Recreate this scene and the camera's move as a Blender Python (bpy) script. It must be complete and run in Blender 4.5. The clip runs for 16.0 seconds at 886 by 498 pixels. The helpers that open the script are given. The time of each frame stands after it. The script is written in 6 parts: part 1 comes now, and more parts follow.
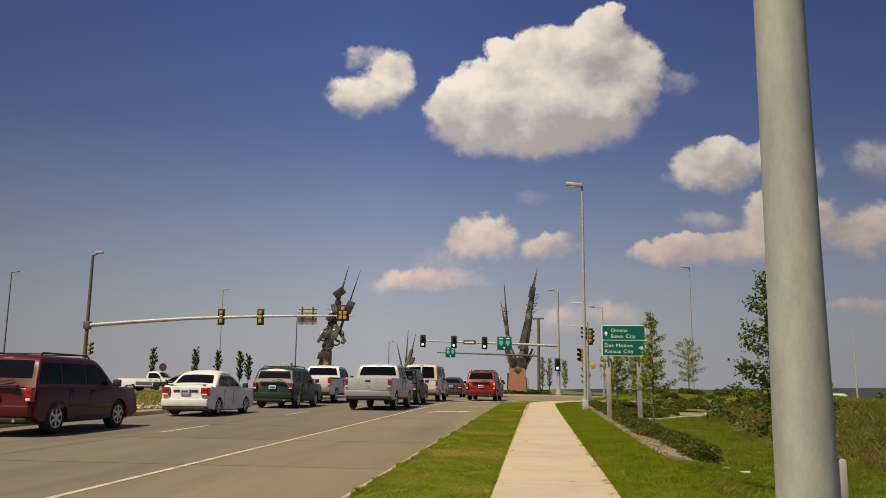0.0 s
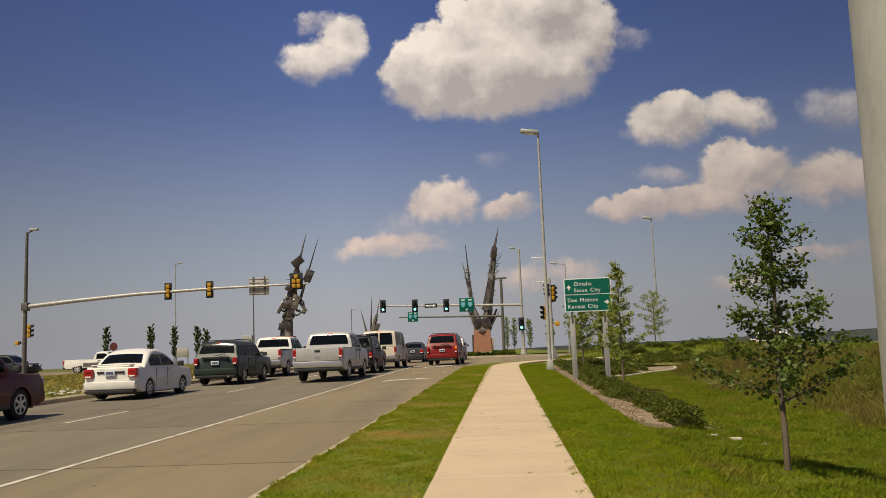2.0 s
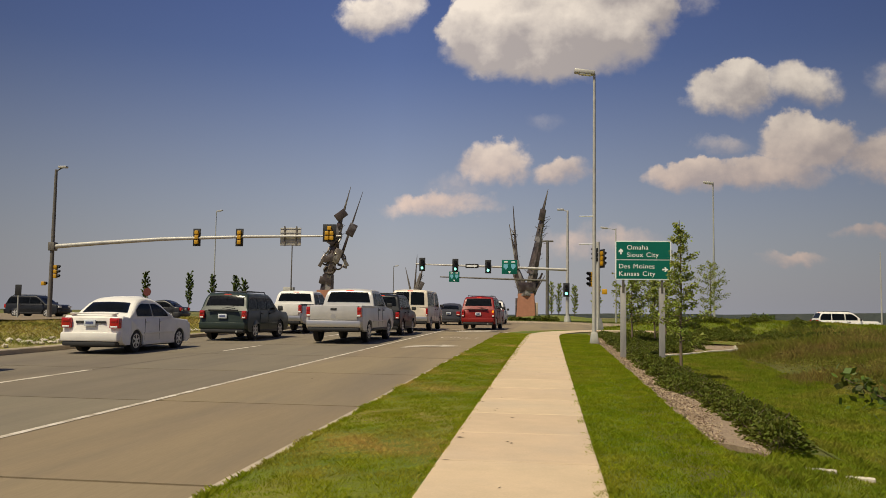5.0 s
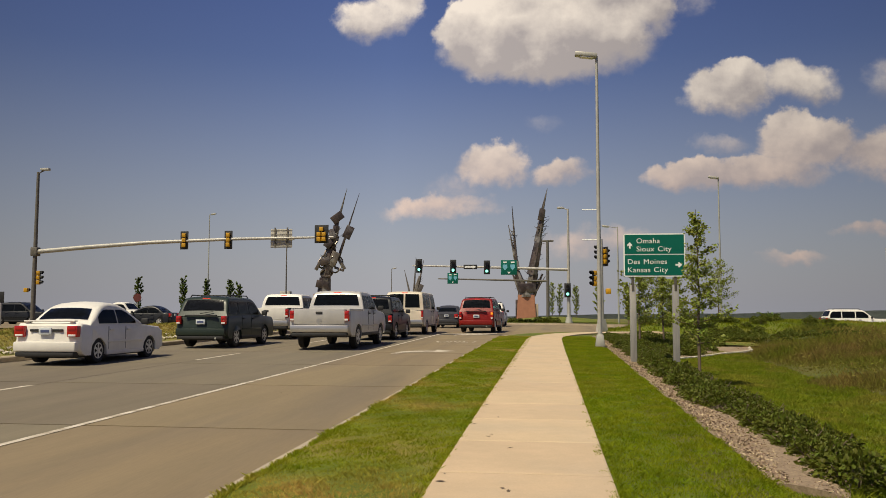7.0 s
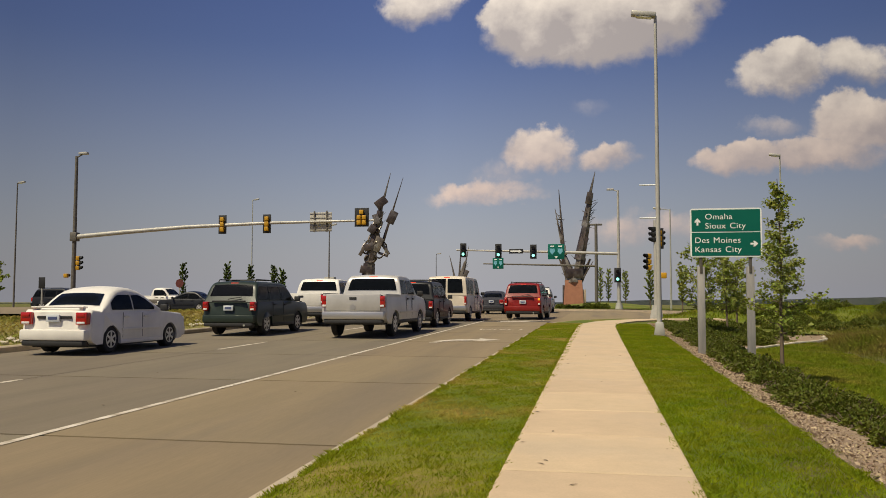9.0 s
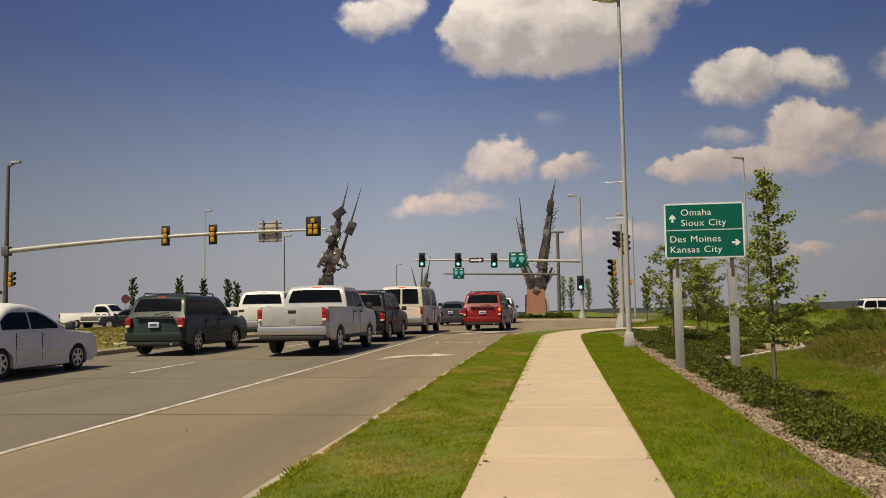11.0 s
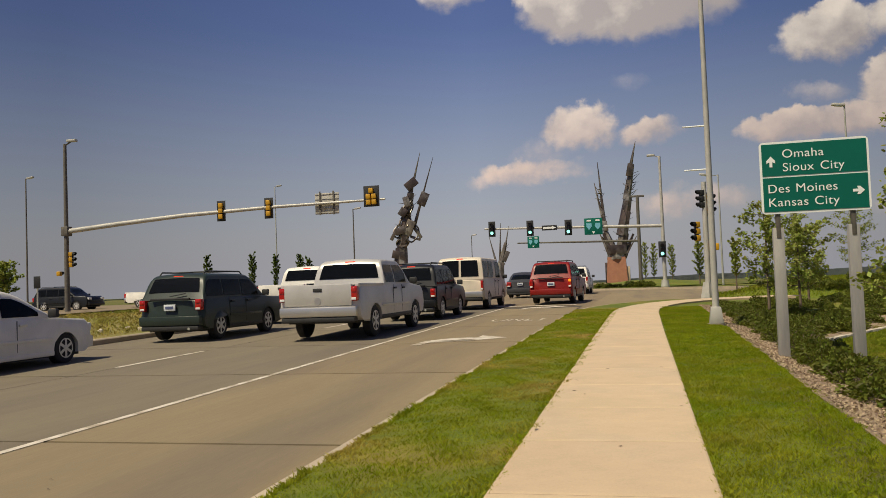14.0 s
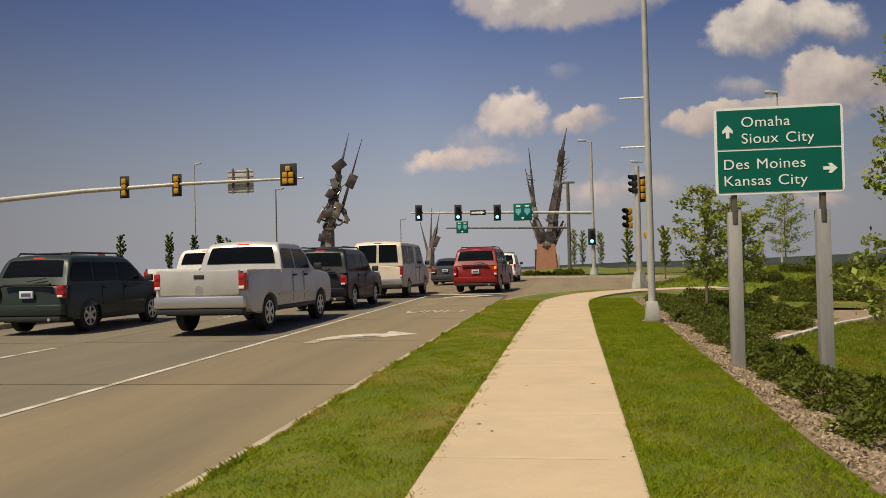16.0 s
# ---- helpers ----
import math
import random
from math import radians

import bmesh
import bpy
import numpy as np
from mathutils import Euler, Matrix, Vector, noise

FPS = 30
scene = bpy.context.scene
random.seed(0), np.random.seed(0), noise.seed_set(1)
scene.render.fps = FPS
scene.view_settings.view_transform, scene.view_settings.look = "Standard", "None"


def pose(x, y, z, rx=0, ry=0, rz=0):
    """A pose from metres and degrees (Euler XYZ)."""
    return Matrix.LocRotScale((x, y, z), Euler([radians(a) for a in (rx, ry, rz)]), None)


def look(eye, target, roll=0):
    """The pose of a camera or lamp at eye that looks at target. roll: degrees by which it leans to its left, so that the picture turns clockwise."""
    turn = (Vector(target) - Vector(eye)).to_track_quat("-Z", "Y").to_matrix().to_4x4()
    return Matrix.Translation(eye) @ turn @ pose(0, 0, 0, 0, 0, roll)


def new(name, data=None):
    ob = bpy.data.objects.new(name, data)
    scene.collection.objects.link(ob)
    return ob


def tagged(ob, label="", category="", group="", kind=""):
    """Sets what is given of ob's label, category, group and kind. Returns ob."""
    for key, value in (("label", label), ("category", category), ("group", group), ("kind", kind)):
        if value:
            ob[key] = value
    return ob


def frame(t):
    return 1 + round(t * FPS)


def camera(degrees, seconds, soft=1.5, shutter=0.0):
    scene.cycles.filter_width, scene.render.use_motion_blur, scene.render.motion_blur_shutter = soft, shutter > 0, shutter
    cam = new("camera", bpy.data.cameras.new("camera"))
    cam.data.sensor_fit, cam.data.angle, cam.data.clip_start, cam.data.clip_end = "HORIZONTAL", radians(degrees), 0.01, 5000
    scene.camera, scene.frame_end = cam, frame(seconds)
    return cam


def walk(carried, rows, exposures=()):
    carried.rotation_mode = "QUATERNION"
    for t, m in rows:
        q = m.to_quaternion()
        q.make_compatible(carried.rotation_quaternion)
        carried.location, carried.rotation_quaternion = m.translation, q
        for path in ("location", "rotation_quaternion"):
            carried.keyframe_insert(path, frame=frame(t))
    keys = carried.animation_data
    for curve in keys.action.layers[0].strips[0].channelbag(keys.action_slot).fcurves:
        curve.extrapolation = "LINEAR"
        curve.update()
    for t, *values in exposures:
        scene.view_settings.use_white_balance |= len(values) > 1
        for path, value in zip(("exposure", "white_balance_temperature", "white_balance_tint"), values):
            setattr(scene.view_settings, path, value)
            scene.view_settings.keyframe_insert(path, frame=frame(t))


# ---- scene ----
cam = camera(56.3, 16.0, soft=0.5)
PATH = [
    (0, (-0.03, 0.376, 1.22), (-0.264, 2.335, 1.55), 0.7),
    (0.5, (0.054, 1.135, 1.293), (-0.146, 3.117, 1.478), -0.2),
    (1, (0.14, 1.694, 1.288), (-0.066, 3.676, 1.461), -0.2),
    (1.5, (0.163, 2.193, 1.283), (-0.058, 4.173, 1.457), -0.3),
    (2, (0.177, 2.777, 1.279), (0.031, 4.757, 1.523), -2.2),
    (2.5, (0.307, 3.423, 1.375), (-0.019, 5.389, 1.55), -0.7),
    (3, (0.34, 4.118, 1.441), (0.123, 6.098, 1.613), -1.0),
    (3.5, (0.351, 4.612, 1.384), (0.032, 6.583, 1.49), -0.7),
    (3.7, (0.328, 4.851, 1.398), (0.086, 6.831, 1.552), -0.1),
    (5.8, (0.393, 7.153, 1.417), (0.119, 9.129, 1.564), 1.3),
    (6, (0.317, 7.281, 1.366), (0.076, 9.261, 1.511), 0.8),
    (6.5, (0.351, 8.011, 1.425), (0.125, 9.993, 1.572), -0.0),
    (7, (0.31, 8.521, 1.415), (0.046, 10.497, 1.572), 0.1),
    (7.5, (0.258, 8.986, 1.385), (-0.021, 10.955, 1.597), -1.3),
    (8, (0.245, 9.576, 1.401), (-0.075, 11.538, 1.619), 1.6),
    (8.5, (0.173, 10.237, 1.467), (-0.119, 12.21, 1.615), 0.4),
    (9, (0.096, 10.627, 1.408), (-0.277, 12.588, 1.531), 0.1),
    (9.5, (0.074, 11.289, 1.439), (-0.179, 13.272, 1.519), -2.9),
    (9.7, (0.067, 11.476, 1.396), (-0.229, 13.449, 1.539), -1.2),
    (11.8, (0.05, 13.833, 1.439), (-0.232, 15.807, 1.589), -0.9),
    (12, (0.122, 14.033, 1.475), (-0.252, 15.996, 1.547), -0.5),
    (12.5, (0.235, 14.628, 1.456), (-0.1, 16.597, 1.562), -0.2),
    (13, (0.294, 15.191, 1.457), (-0.065, 17.15, 1.638), 1.0),
    (13.5, (0.33, 15.755, 1.488), (-0.076, 17.71, 1.608), 2.0),
    (14, (0.345, 16.315, 1.498), (-0.132, 18.256, 1.582), -2.1),
    (14.5, (0.36, 16.94, 1.494), (-0.078, 18.89, 1.571), -1.4),
    (15, (0.335, 17.551, 1.52), (-0.03, 19.517, 1.574), -2.3),
    (15.5, (0.369, 18.226, 1.543), (0.002, 20.192, 1.586), -0.9),
    (16, (0.32, 18.78, 1.555), (0.003, 20.754, 1.597), -1.3),
]
walk(cam, [(t, look(eye, target, roll)) for t, eye, target, roll in PATH], exposures=[(0.0, 0.0, 7350.0, 3.0), (16.0, 0.0, 7350.0, 3.0)])


# ---- world, sun, exposure ----
def link(nt, a, b):
    nt.links.new(a, b)


def mth(nt, op, a, b=None, c=None, clamp=False):
    n = nt.nodes.new("ShaderNodeMath")
    n.operation, n.use_clamp = op, clamp
    for i, v in enumerate((a, b, c)):
        if v is None:
            continue
        if isinstance(v, (int, float)):
            n.inputs[i].default_value = v
        else:
            nt.links.new(v, n.inputs[i])
    return n.outputs[0]


def mixc(nt, fac, a, b, mode="MIX"):
    n = nt.nodes.new("ShaderNodeMix")
    n.data_type, n.blend_type = "RGBA", mode
    for sock, v in ((n.inputs["Factor"], fac), (n.inputs[6], a), (n.inputs[7], b)):
        if isinstance(v, (int, float)):
            sock.default_value = v
        elif isinstance(v, tuple):
            sock.default_value = (*v[:3], 1)
        else:
            nt.links.new(v, sock)
    return n.outputs[2]


SUN_WAY = Vector((0.36, 0.475, -1.0)).normalized()
SUN_ELEV = math.asin(-SUN_WAY.z)
SUN_AZIM = math.atan2(-SUN_WAY.x, -SUN_WAY.y)

world = bpy.data.worlds.new("sky")
scene.world = world
world.use_nodes = True
wt = world.node_tree
wt.nodes.clear()
sky = wt.nodes.new("ShaderNodeTexSky")
sky.sky_type, sky.sun_disc = "NISHITA", False
sky.sun_elevation, sky.sun_rotation = SUN_ELEV, SUN_AZIM
sky.air_density, sky.dust_density, sky.ozone_density = 1.0, 1.5, 1.6
coord = wt.nodes.new("ShaderNodeTexCoord")
sep = wt.nodes.new("ShaderNodeSeparateXYZ")
link(wt, coord.outputs["Generated"], sep.inputs[0])
dx, dy, dz = sep.outputs
ahead = mth(wt, "MAXIMUM", dy, 0.02)
cu, cv = mth(wt, "DIVIDE", dx, ahead), mth(wt, "DIVIDE", dz, ahead)
plane = wt.nodes.new("ShaderNodeCombineXYZ")
link(wt, cu, plane.inputs[0])
link(wt, cv, plane.inputs[1])


def sky_noise(scale, detail, rough, shift):
    add = wt.nodes.new("ShaderNodeVectorMath")
    add.operation = "ADD"
    link(wt, plane.outputs[0], add.inputs[0])
    add.inputs[1].default_value = shift
    n = wt.nodes.new("ShaderNodeTexNoise")
    link(wt, add.outputs[0], n.inputs["Vector"])
    n.inputs["Scale"].default_value, n.inputs["Detail"].default_value, n.inputs["Roughness"].default_value = scale, detail, rough
    return n.outputs["Fac"]


# Fair-weather cumulus ahead: centre, half width, half height (slopes of the view), thickness.
LOBES = [
    (0.035, 0.372, 0.10, 0.085, 1.0), (-0.075, 0.355, 0.07, 0.06, 0.95), (-0.045, 0.405, 0.035, 0.04, 0.8), (0.0, 0.42, 0.035, 0.04, 0.85), (0.075, 0.43, 0.045, 0.05, 0.9),
    (0.088, 0.455, 0.022, 0.035, 0.8), (-0.01, 0.325, 0.135, 0.05, 0.95), (0.11, 0.385, 0.05, 0.06, 0.8),
    (-0.225, 0.376, 0.058, 0.032, 0.52), (-0.195, 0.398, 0.036, 0.036, 0.5), (-0.228, 0.422, 0.028, 0.018, 0.3), (0.16, 0.378, 0.04, 0.02, 0.2),
] + [
    (0.21, 0.262, 0.065, 0.038, 0.8), (0.205, 0.278, 0.038, 0.03, 0.7), (0.288, 0.27, 0.045, 0.028, 0.45),
    (0.165, 0.165, 0.06, 0.026, 0.6), (0.245, 0.168, 0.10, 0.025, 0.6), (0.30, 0.20, 0.07, 0.042, 0.85), (0.39, 0.185, 0.07, 0.04, 0.6), (0.20, 0.20, 0.045, 0.016, 0.2),
    (-0.068, 0.180, 0.052, 0.034, 0.62), (0.010, 0.172, 0.040, 0.020, 0.45), (-0.138, 0.132, 0.082, 0.02, 0.42), (-0.115, 0.155, 0.055, 0.02, 0.2),
    (-0.01, 0.235, 0.035, 0.015, 0.1), (0.41, 0.27, 0.06, 0.035, 0.22), (0.38, 0.10, 0.08, 0.014, 0.3), (0.05, 0.085, 0.10, 0.024, 0.26), (0.27, 0.065, 0.05, 0.012, 0.25),
]


def sky_warp(scale, amount, shift):
    """Shifts of the view's slopes that make the lobes' outlines billow."""
    add = wt.nodes.new("ShaderNodeVectorMath")
    add.operation = "ADD"
    link(wt, plane.outputs[0], add.inputs[0])
    add.inputs[1].default_value = shift
    n = wt.nodes.new("ShaderNodeTexNoise")
    link(wt, add.outputs[0], n.inputs["Vector"])
    n.inputs["Scale"].default_value, n.inputs["Detail"].default_value, n.inputs["Roughness"].default_value = scale, 5, 0.58
    split = wt.nodes.new("ShaderNodeSeparateXYZ")
    link(wt, n.outputs["Color"], split.inputs[0])
    return [mth(wt, "MULTIPLY", mth(wt, "SUBTRACT", c, 0.5), amount) for c in split.outputs[:2]]


wide, close = sky_warp(13, 0.085, (2.3, 5.1, 0)), sky_warp(48, 0.022, (8.7, 1.9, 0))
pu = mth(wt, "ADD", cu, mth(wt, "ADD", wide[0], close[0]))
pv = mth(wt, "ADD", cv, mth(wt, "ADD", mth(wt, "MULTIPLY", wide[1], 0.6), close[1]))
field = None
rise = None
total = None
for u0, v0, ru, rv, thick in LOBES:
    a = mth(wt, "DIVIDE", mth(wt, "SUBTRACT", pu, u0), ru)
    b = mth(wt, "DIVIDE", mth(wt, "SUBTRACT", pv, v0), rv)
    r2 = mth(wt, "ADD", mth(wt, "MULTIPLY", a, a), mth(wt, "MULTIPLY", b, b))
    lobe = mth(wt, "MULTIPLY", mth(wt, "SUBTRACT", 1.0, r2, clamp=True), thick)
    lit = mth(wt, "MULTIPLY", lobe, mth(wt, "SUBTRACT", b, mth(wt, "MULTIPLY", a, 0.25)))
    field = lobe if field is None else mth(wt, "MAXIMUM", field, lobe)
    rise = lit if rise is None else mth(wt, "ADD", rise, lit)
    total = lobe if total is None else mth(wt, "ADD", total, lobe)
side = mth(wt, "DIVIDE", rise, mth(wt, "ADD", total, 0.08))
big, fine = sky_noise(11, 6, 0.55, (3.1, 0.4, 0)), sky_noise(40, 6, 0.6, (0.2, 7.3, 0))
big_up, fine_up = sky_noise(11, 6, 0.55, (3.08, 0.435, 0)), sky_noise(40, 6, 0.6, (0.193, 7.312, 0))
rough_edge = mth(wt, "ADD", mth(wt, "MULTIPLY", mth(wt, "SUBTRACT", big, 0.5), 0.9), mth(wt, "MULTIPLY", mth(wt, "SUBTRACT", fine, 0.5), 0.55))
dense = mth(wt, "ADD", field, mth(wt, "MULTIPLY", rough_edge, mth(wt, "MINIMUM", 0.6, mth(wt, "MULTIPLY", field, 2.4))))
# Tops have firmer outlines than the ragged, thin undersides.
firm = mth(wt, "ADD", 0.5, mth(wt, "MULTIPLY", side, 0.8), clamp=True)
edge_width = mth(wt, "SUBTRACT", 0.62, mth(wt, "MULTIPLY", firm, 0.34))
veil = mth(wt, "DIVIDE", mth(wt, "SUBTRACT", dense, 0.02), edge_width, clamp=True)
cover = mth(wt, "MULTIPLY", mth(wt, "MULTIPLY", mth(wt, "SUBTRACT", 3.0, mth(wt, "MULTIPLY", veil, 2.0)), mth(wt, "MULTIPLY", veil, veil)), mth(wt, "GREATER_THAN", dy, 0.1))
relief = mth(wt, "ADD", mth(wt, "MULTIPLY", mth(wt, "SUBTRACT", big, big_up), 2.2), mth(wt, "MULTIPLY", mth(wt, "SUBTRACT", fine, fine_up), 0.45))
bright = mth(wt, "ADD", mth(wt, "ADD", 0.33, mth(wt, "MULTIPLY", side, 0.72)), mth(wt, "ADD", relief, mth(wt, "MULTIPLY", dense, 0.10)), clamp=True)
white_cloud = mixc(wt, bright, (0.42, 0.38, 0.42), (0.86, 0.77, 0.76))
rosy_cloud = mixc(wt, bright, (0.45, 0.385, 0.43), (0.70, 0.55, 0.53))
lowness = mth(wt, "DIVIDE", mth(wt, "SUBTRACT", 0.26, cv), 0.12, clamp=True)
cloud = mixc(wt, lowness, white_cloud, rosy_cloud)
haze = wt.nodes.new("ShaderNodeMapRange")
link(wt, dz, haze.inputs[0])
haze.inputs[1].default_value, haze.inputs[2].default_value, haze.inputs[3].default_value, haze.inputs[4].default_value = 0.0, 0.42, 1.0, 0.0
tint = mixc(wt, haze.outputs[0], (0.56, 0.60, 1.08), (1.0, 0.92, 1.0))
air = mixc(wt, 1.0, sky.outputs[0], tint, "MULTIPLY")
SKY_LEVEL = 0.079
air_level = wt.nodes.new("ShaderNodeVectorMath")
air_level.operation = "SCALE"
link(wt, air, air_level.inputs[0])
air_level.inputs["Scale"].default_value = SKY_LEVEL
low = mth(wt, "SUBTRACT", 1.0, mth(wt, "DIVIDE", dz, 0.30), clamp=True)
murk = mixc(wt, mth(wt, "MULTIPLY", mth(wt, "POWER", low, 1.35), 0.88), air_level.outputs[0], (0.366, 0.376, 0.482))
# Lens vignetting put into the sky colour: brightest ahead, darkened to both sides.
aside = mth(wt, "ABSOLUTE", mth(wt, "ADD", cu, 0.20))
vignette = mth(wt, "MAXIMUM", mth(wt, "SUBTRACT", 1.09, mth(wt, "MULTIPLY", aside, 0.66)), 0.70)
vignetted = wt.nodes.new("ShaderNodeVectorMath")
vignetted.operation = "SCALE"
link(wt, mixc(wt, cover, murk, cloud), vignetted.inputs[0])
link(wt, vignette, vignetted.inputs["Scale"])
seen_sky = vignetted.outputs[0]
back = wt.nodes.new("ShaderNodeBackground")
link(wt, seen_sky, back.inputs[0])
back.inputs[1].default_value = 1.0
wout = wt.nodes.new("ShaderNodeOutputWorld")
link(wt, back.outputs[0], wout.inputs[0])

sun = new("sun", bpy.data.lights.new("sun", "SUN"))
sun.data.energy, sun.data.angle, sun.data.color = 4.5, radians(0.6), (1.0, 0.91, 0.77)
sun.matrix_world = look((-20, -20, 50), Vector((-20, -20, 50)) + SUN_WAY)


# ---- materials ----
def mat(name, colour, rough=0.7, metal=0.0, second=None, scale=6.0, bump=0.0, bump_scale=60.0, coat=0.0, per_object=0.0, per_island=0.0,
        stain=None, stain_scale=0.5, stain_amount=0.5, emit=0.0, trans=0.0, stretch=(1, 1, 1), grain=None, gloss=0.5, thin=0.0):
    m = bpy.data.materials.new(name)
    m.use_nodes = True
    nt = m.node_tree
    p = nt.nodes["Principled BSDF"]
    p.inputs["Roughness"].default_value, p.inputs["Metallic"].default_value = rough, metal
    p.inputs["Coat Weight"].default_value = coat
    p.inputs["Transmission Weight"].default_value = trans
    tc = nt.nodes.new("ShaderNodeTexCoord")
    mp = nt.nodes.new("ShaderNodeMapping")
    mp.inputs["Scale"].default_value = stretch
    link(nt, tc.outputs["Object"], mp.inputs[0])
    col = nt.nodes.new("ShaderNodeRGB")
    col.outputs[0].default_value = (*colour, 1)
    out = col.outputs[0]

    def noise_of(sc, detail=6, r=0.6):
        n = nt.nodes.new("ShaderNodeTexNoise")
        link(nt, mp.outputs[0], n.inputs["Vector"])
        n.inputs["Scale"].default_value, n.inputs["Detail"].default_value, n.inputs["Roughness"].default_value = sc, detail, r
        return n.outputs["Fac"]

    if second:
        mr = nt.nodes.new("ShaderNodeMapRange")
        link(nt, noise_of(scale), mr.inputs[0])
        mr.inputs[1].default_value, mr.inputs[2].default_value = 0.35, 0.65
        out = mixc(nt, mr.outputs[0], out, second)
    if stain:
        mr = nt.nodes.new("ShaderNodeMapRange")
        link(nt, noise_of(stain_scale, 4, 0.55), mr.inputs[0])
        mr.inputs[1].default_value, mr.inputs[2].default_value, mr.inputs[4].default_value = 0.5, 0.68, stain_amount
        out = mixc(nt, mr.outputs[0], out, stain)
    if grain:
        for sc, amount in grain:
            hv = nt.nodes.new("ShaderNodeHueSaturation")
            link(nt, out, hv.inputs["Color"])
            link(nt, mth(nt, "ADD", 1.0 - amount * 2.5, mth(nt, "MULTIPLY", noise_of(sc, 3, 0.7), amount * 5)), hv.inputs["Value"])
            out = hv.outputs[0]
    for amount, node, sock in ((per_object, "ShaderNodeObjectInfo", "Random"), (per_island, "ShaderNodeNewGeometry", "Random Per Island")):
        if amount:
            src = nt.nodes.new(node).outputs[sock]
            hsv = nt.nodes.new("ShaderNodeHueSaturation")
            link(nt, out, hsv.inputs["Color"])
            link(nt, mth(nt, "ADD", 1 - amount, mth(nt, "MULTIPLY", src, 2 * amount)), hsv.inputs["Value"])
            link(nt, mth(nt, "ADD", 0.5 - amount * 0.06, mth(nt, "MULTIPLY", src, amount * 0.12)), hsv.inputs["Hue"])
            out = hsv.outputs[0]
    link(nt, out, p.inputs["Base Color"])
    if bump:
        bn = nt.nodes.new("ShaderNodeBump")
        bn.inputs["Strength"].default_value, bn.inputs["Distance"].default_value = min(1.0, bump * 10), bump
        link(nt, noise_of(bump_scale, 5, 0.65), bn.inputs["Height"])
        link(nt, bn.outputs[0], p.inputs["Normal"])
    p.inputs["Specular IOR Level"].default_value = gloss
    if emit:
        p.inputs["Emission Color"].default_value = (*colour, 1)
        p.inputs["Emission Strength"].default_value = emit
    if thin:
        # Sunlight that passes through leaf or blade.
        glow = nt.nodes.new("ShaderNodeBsdfTranslucent")
        link(nt, out, glow.inputs["Color"])
        both = nt.nodes.new("ShaderNodeMixShader")
        both.inputs[0].default_value = thin
        link(nt, p.outputs[0], both.inputs[1])
        link(nt, glow.outputs[0], both.inputs[2])
        link(nt, both.outputs[0], nt.nodes["Material Output"].inputs["Surface"])
    return m


M_WALK = mat("walk_concrete", (0.56, 0.42, 0.275), 0.9, second=(0.50, 0.38, 0.25), scale=1.3, bump=0.002, bump_scale=160, grain=((55, 0.05), (4, 0.04)), per_object=0.035, stain=(0.44, 0.36, 0.27), stain_scale=0.9, stain_amount=0.35)
M_ROAD = mat("road_concrete", (0.238, 0.180, 0.105), 0.9, second=(0.205, 0.157, 0.094), scale=0.7, bump=0.003, bump_scale=120, grain=((45, 0.06), (2.2, 0.06)), per_object=0.06, stain=(0.135, 0.108, 0.08), stain_scale=0.8, stain_amount=0.5, stretch=(1, 0.10, 1))
# Left lanes: worn concrete, its base also darkened to imitate lens falloff.
M_ROADWORNDIM = mat("worn_dimmed_road_concrete", (0.186, 0.153, 0.103), 0.9, second=(0.156, 0.130, 0.090), scale=0.6, bump=0.003, bump_scale=120, grain=((45, 0.06), (2.2, 0.07)), per_object=0.06, stain=(0.11, 0.09, 0.07), stain_scale=0.7, stain_amount=0.55, stretch=(1, 0.10, 1))
M_JOINT = mat("joint_filler", (0.09, 0.075, 0.06), 0.95, second=(0.05, 0.045, 0.04), scale=8)
M_KERB = mat("kerb_concrete", (0.48, 0.39, 0.28), 0.9, second=(0.36, 0.30, 0.22), scale=2.5, bump=0.004, bump_scale=70)
M_PAINT = mat("road_paint", (0.66, 0.60, 0.51), 0.75, second=(0.46, 0.40, 0.31), scale=3.5, bump=0.002, bump_scale=90, stain=(0.26, 0.20, 0.13), stain_scale=2.6, stain_amount=0.85)
M_LAWN = mat("mown_lawn", (0.088, 0.120, 0.004), 0.95, second=(0.130, 0.148, 0.007), scale=1.1, bump=0.012, bump_scale=90, grain=((38, 0.26), (7, 0.14), (0.8, 0.12)), stain=(0.26, 0.18, 0.045), stain_scale=0.42, stain_amount=0.7)
M_BLADE = mat("grass_blade", (0.255, 0.320, 0.014), 0.8, second=(0.37, 0.375, 0.028), scale=3.2, per_island=0.20, grain=((0.7, 0.12), (9, 0.10)), stain=(0.64, 0.42, 0.13), stain_scale=0.48, stain_amount=0.95, gloss=0.2, thin=0.5)
M_GREEN = mat("green_lawn", (0.085, 0.122, 0.004), 0.95, second=(0.125, 0.148, 0.007), scale=1.4, bump=0.012, bump_scale=90, grain=((38, 0.22), (7, 0.14), (0.8, 0.14)), stain=(0.19, 0.165, 0.03), stain_scale=0.6, stain_amount=0.4)
M_GREENBLADE = mat("green_grass_blade", (0.215, 0.292, 0.010), 0.8, second=(0.325, 0.352, 0.018), scale=3.2, per_island=0.20, grain=((0.7, 0.14), (9, 0.12)), stain=(0.44, 0.35, 0.05), stain_scale=0.6, stain_amount=0.4, gloss=0.2, thin=0.5)
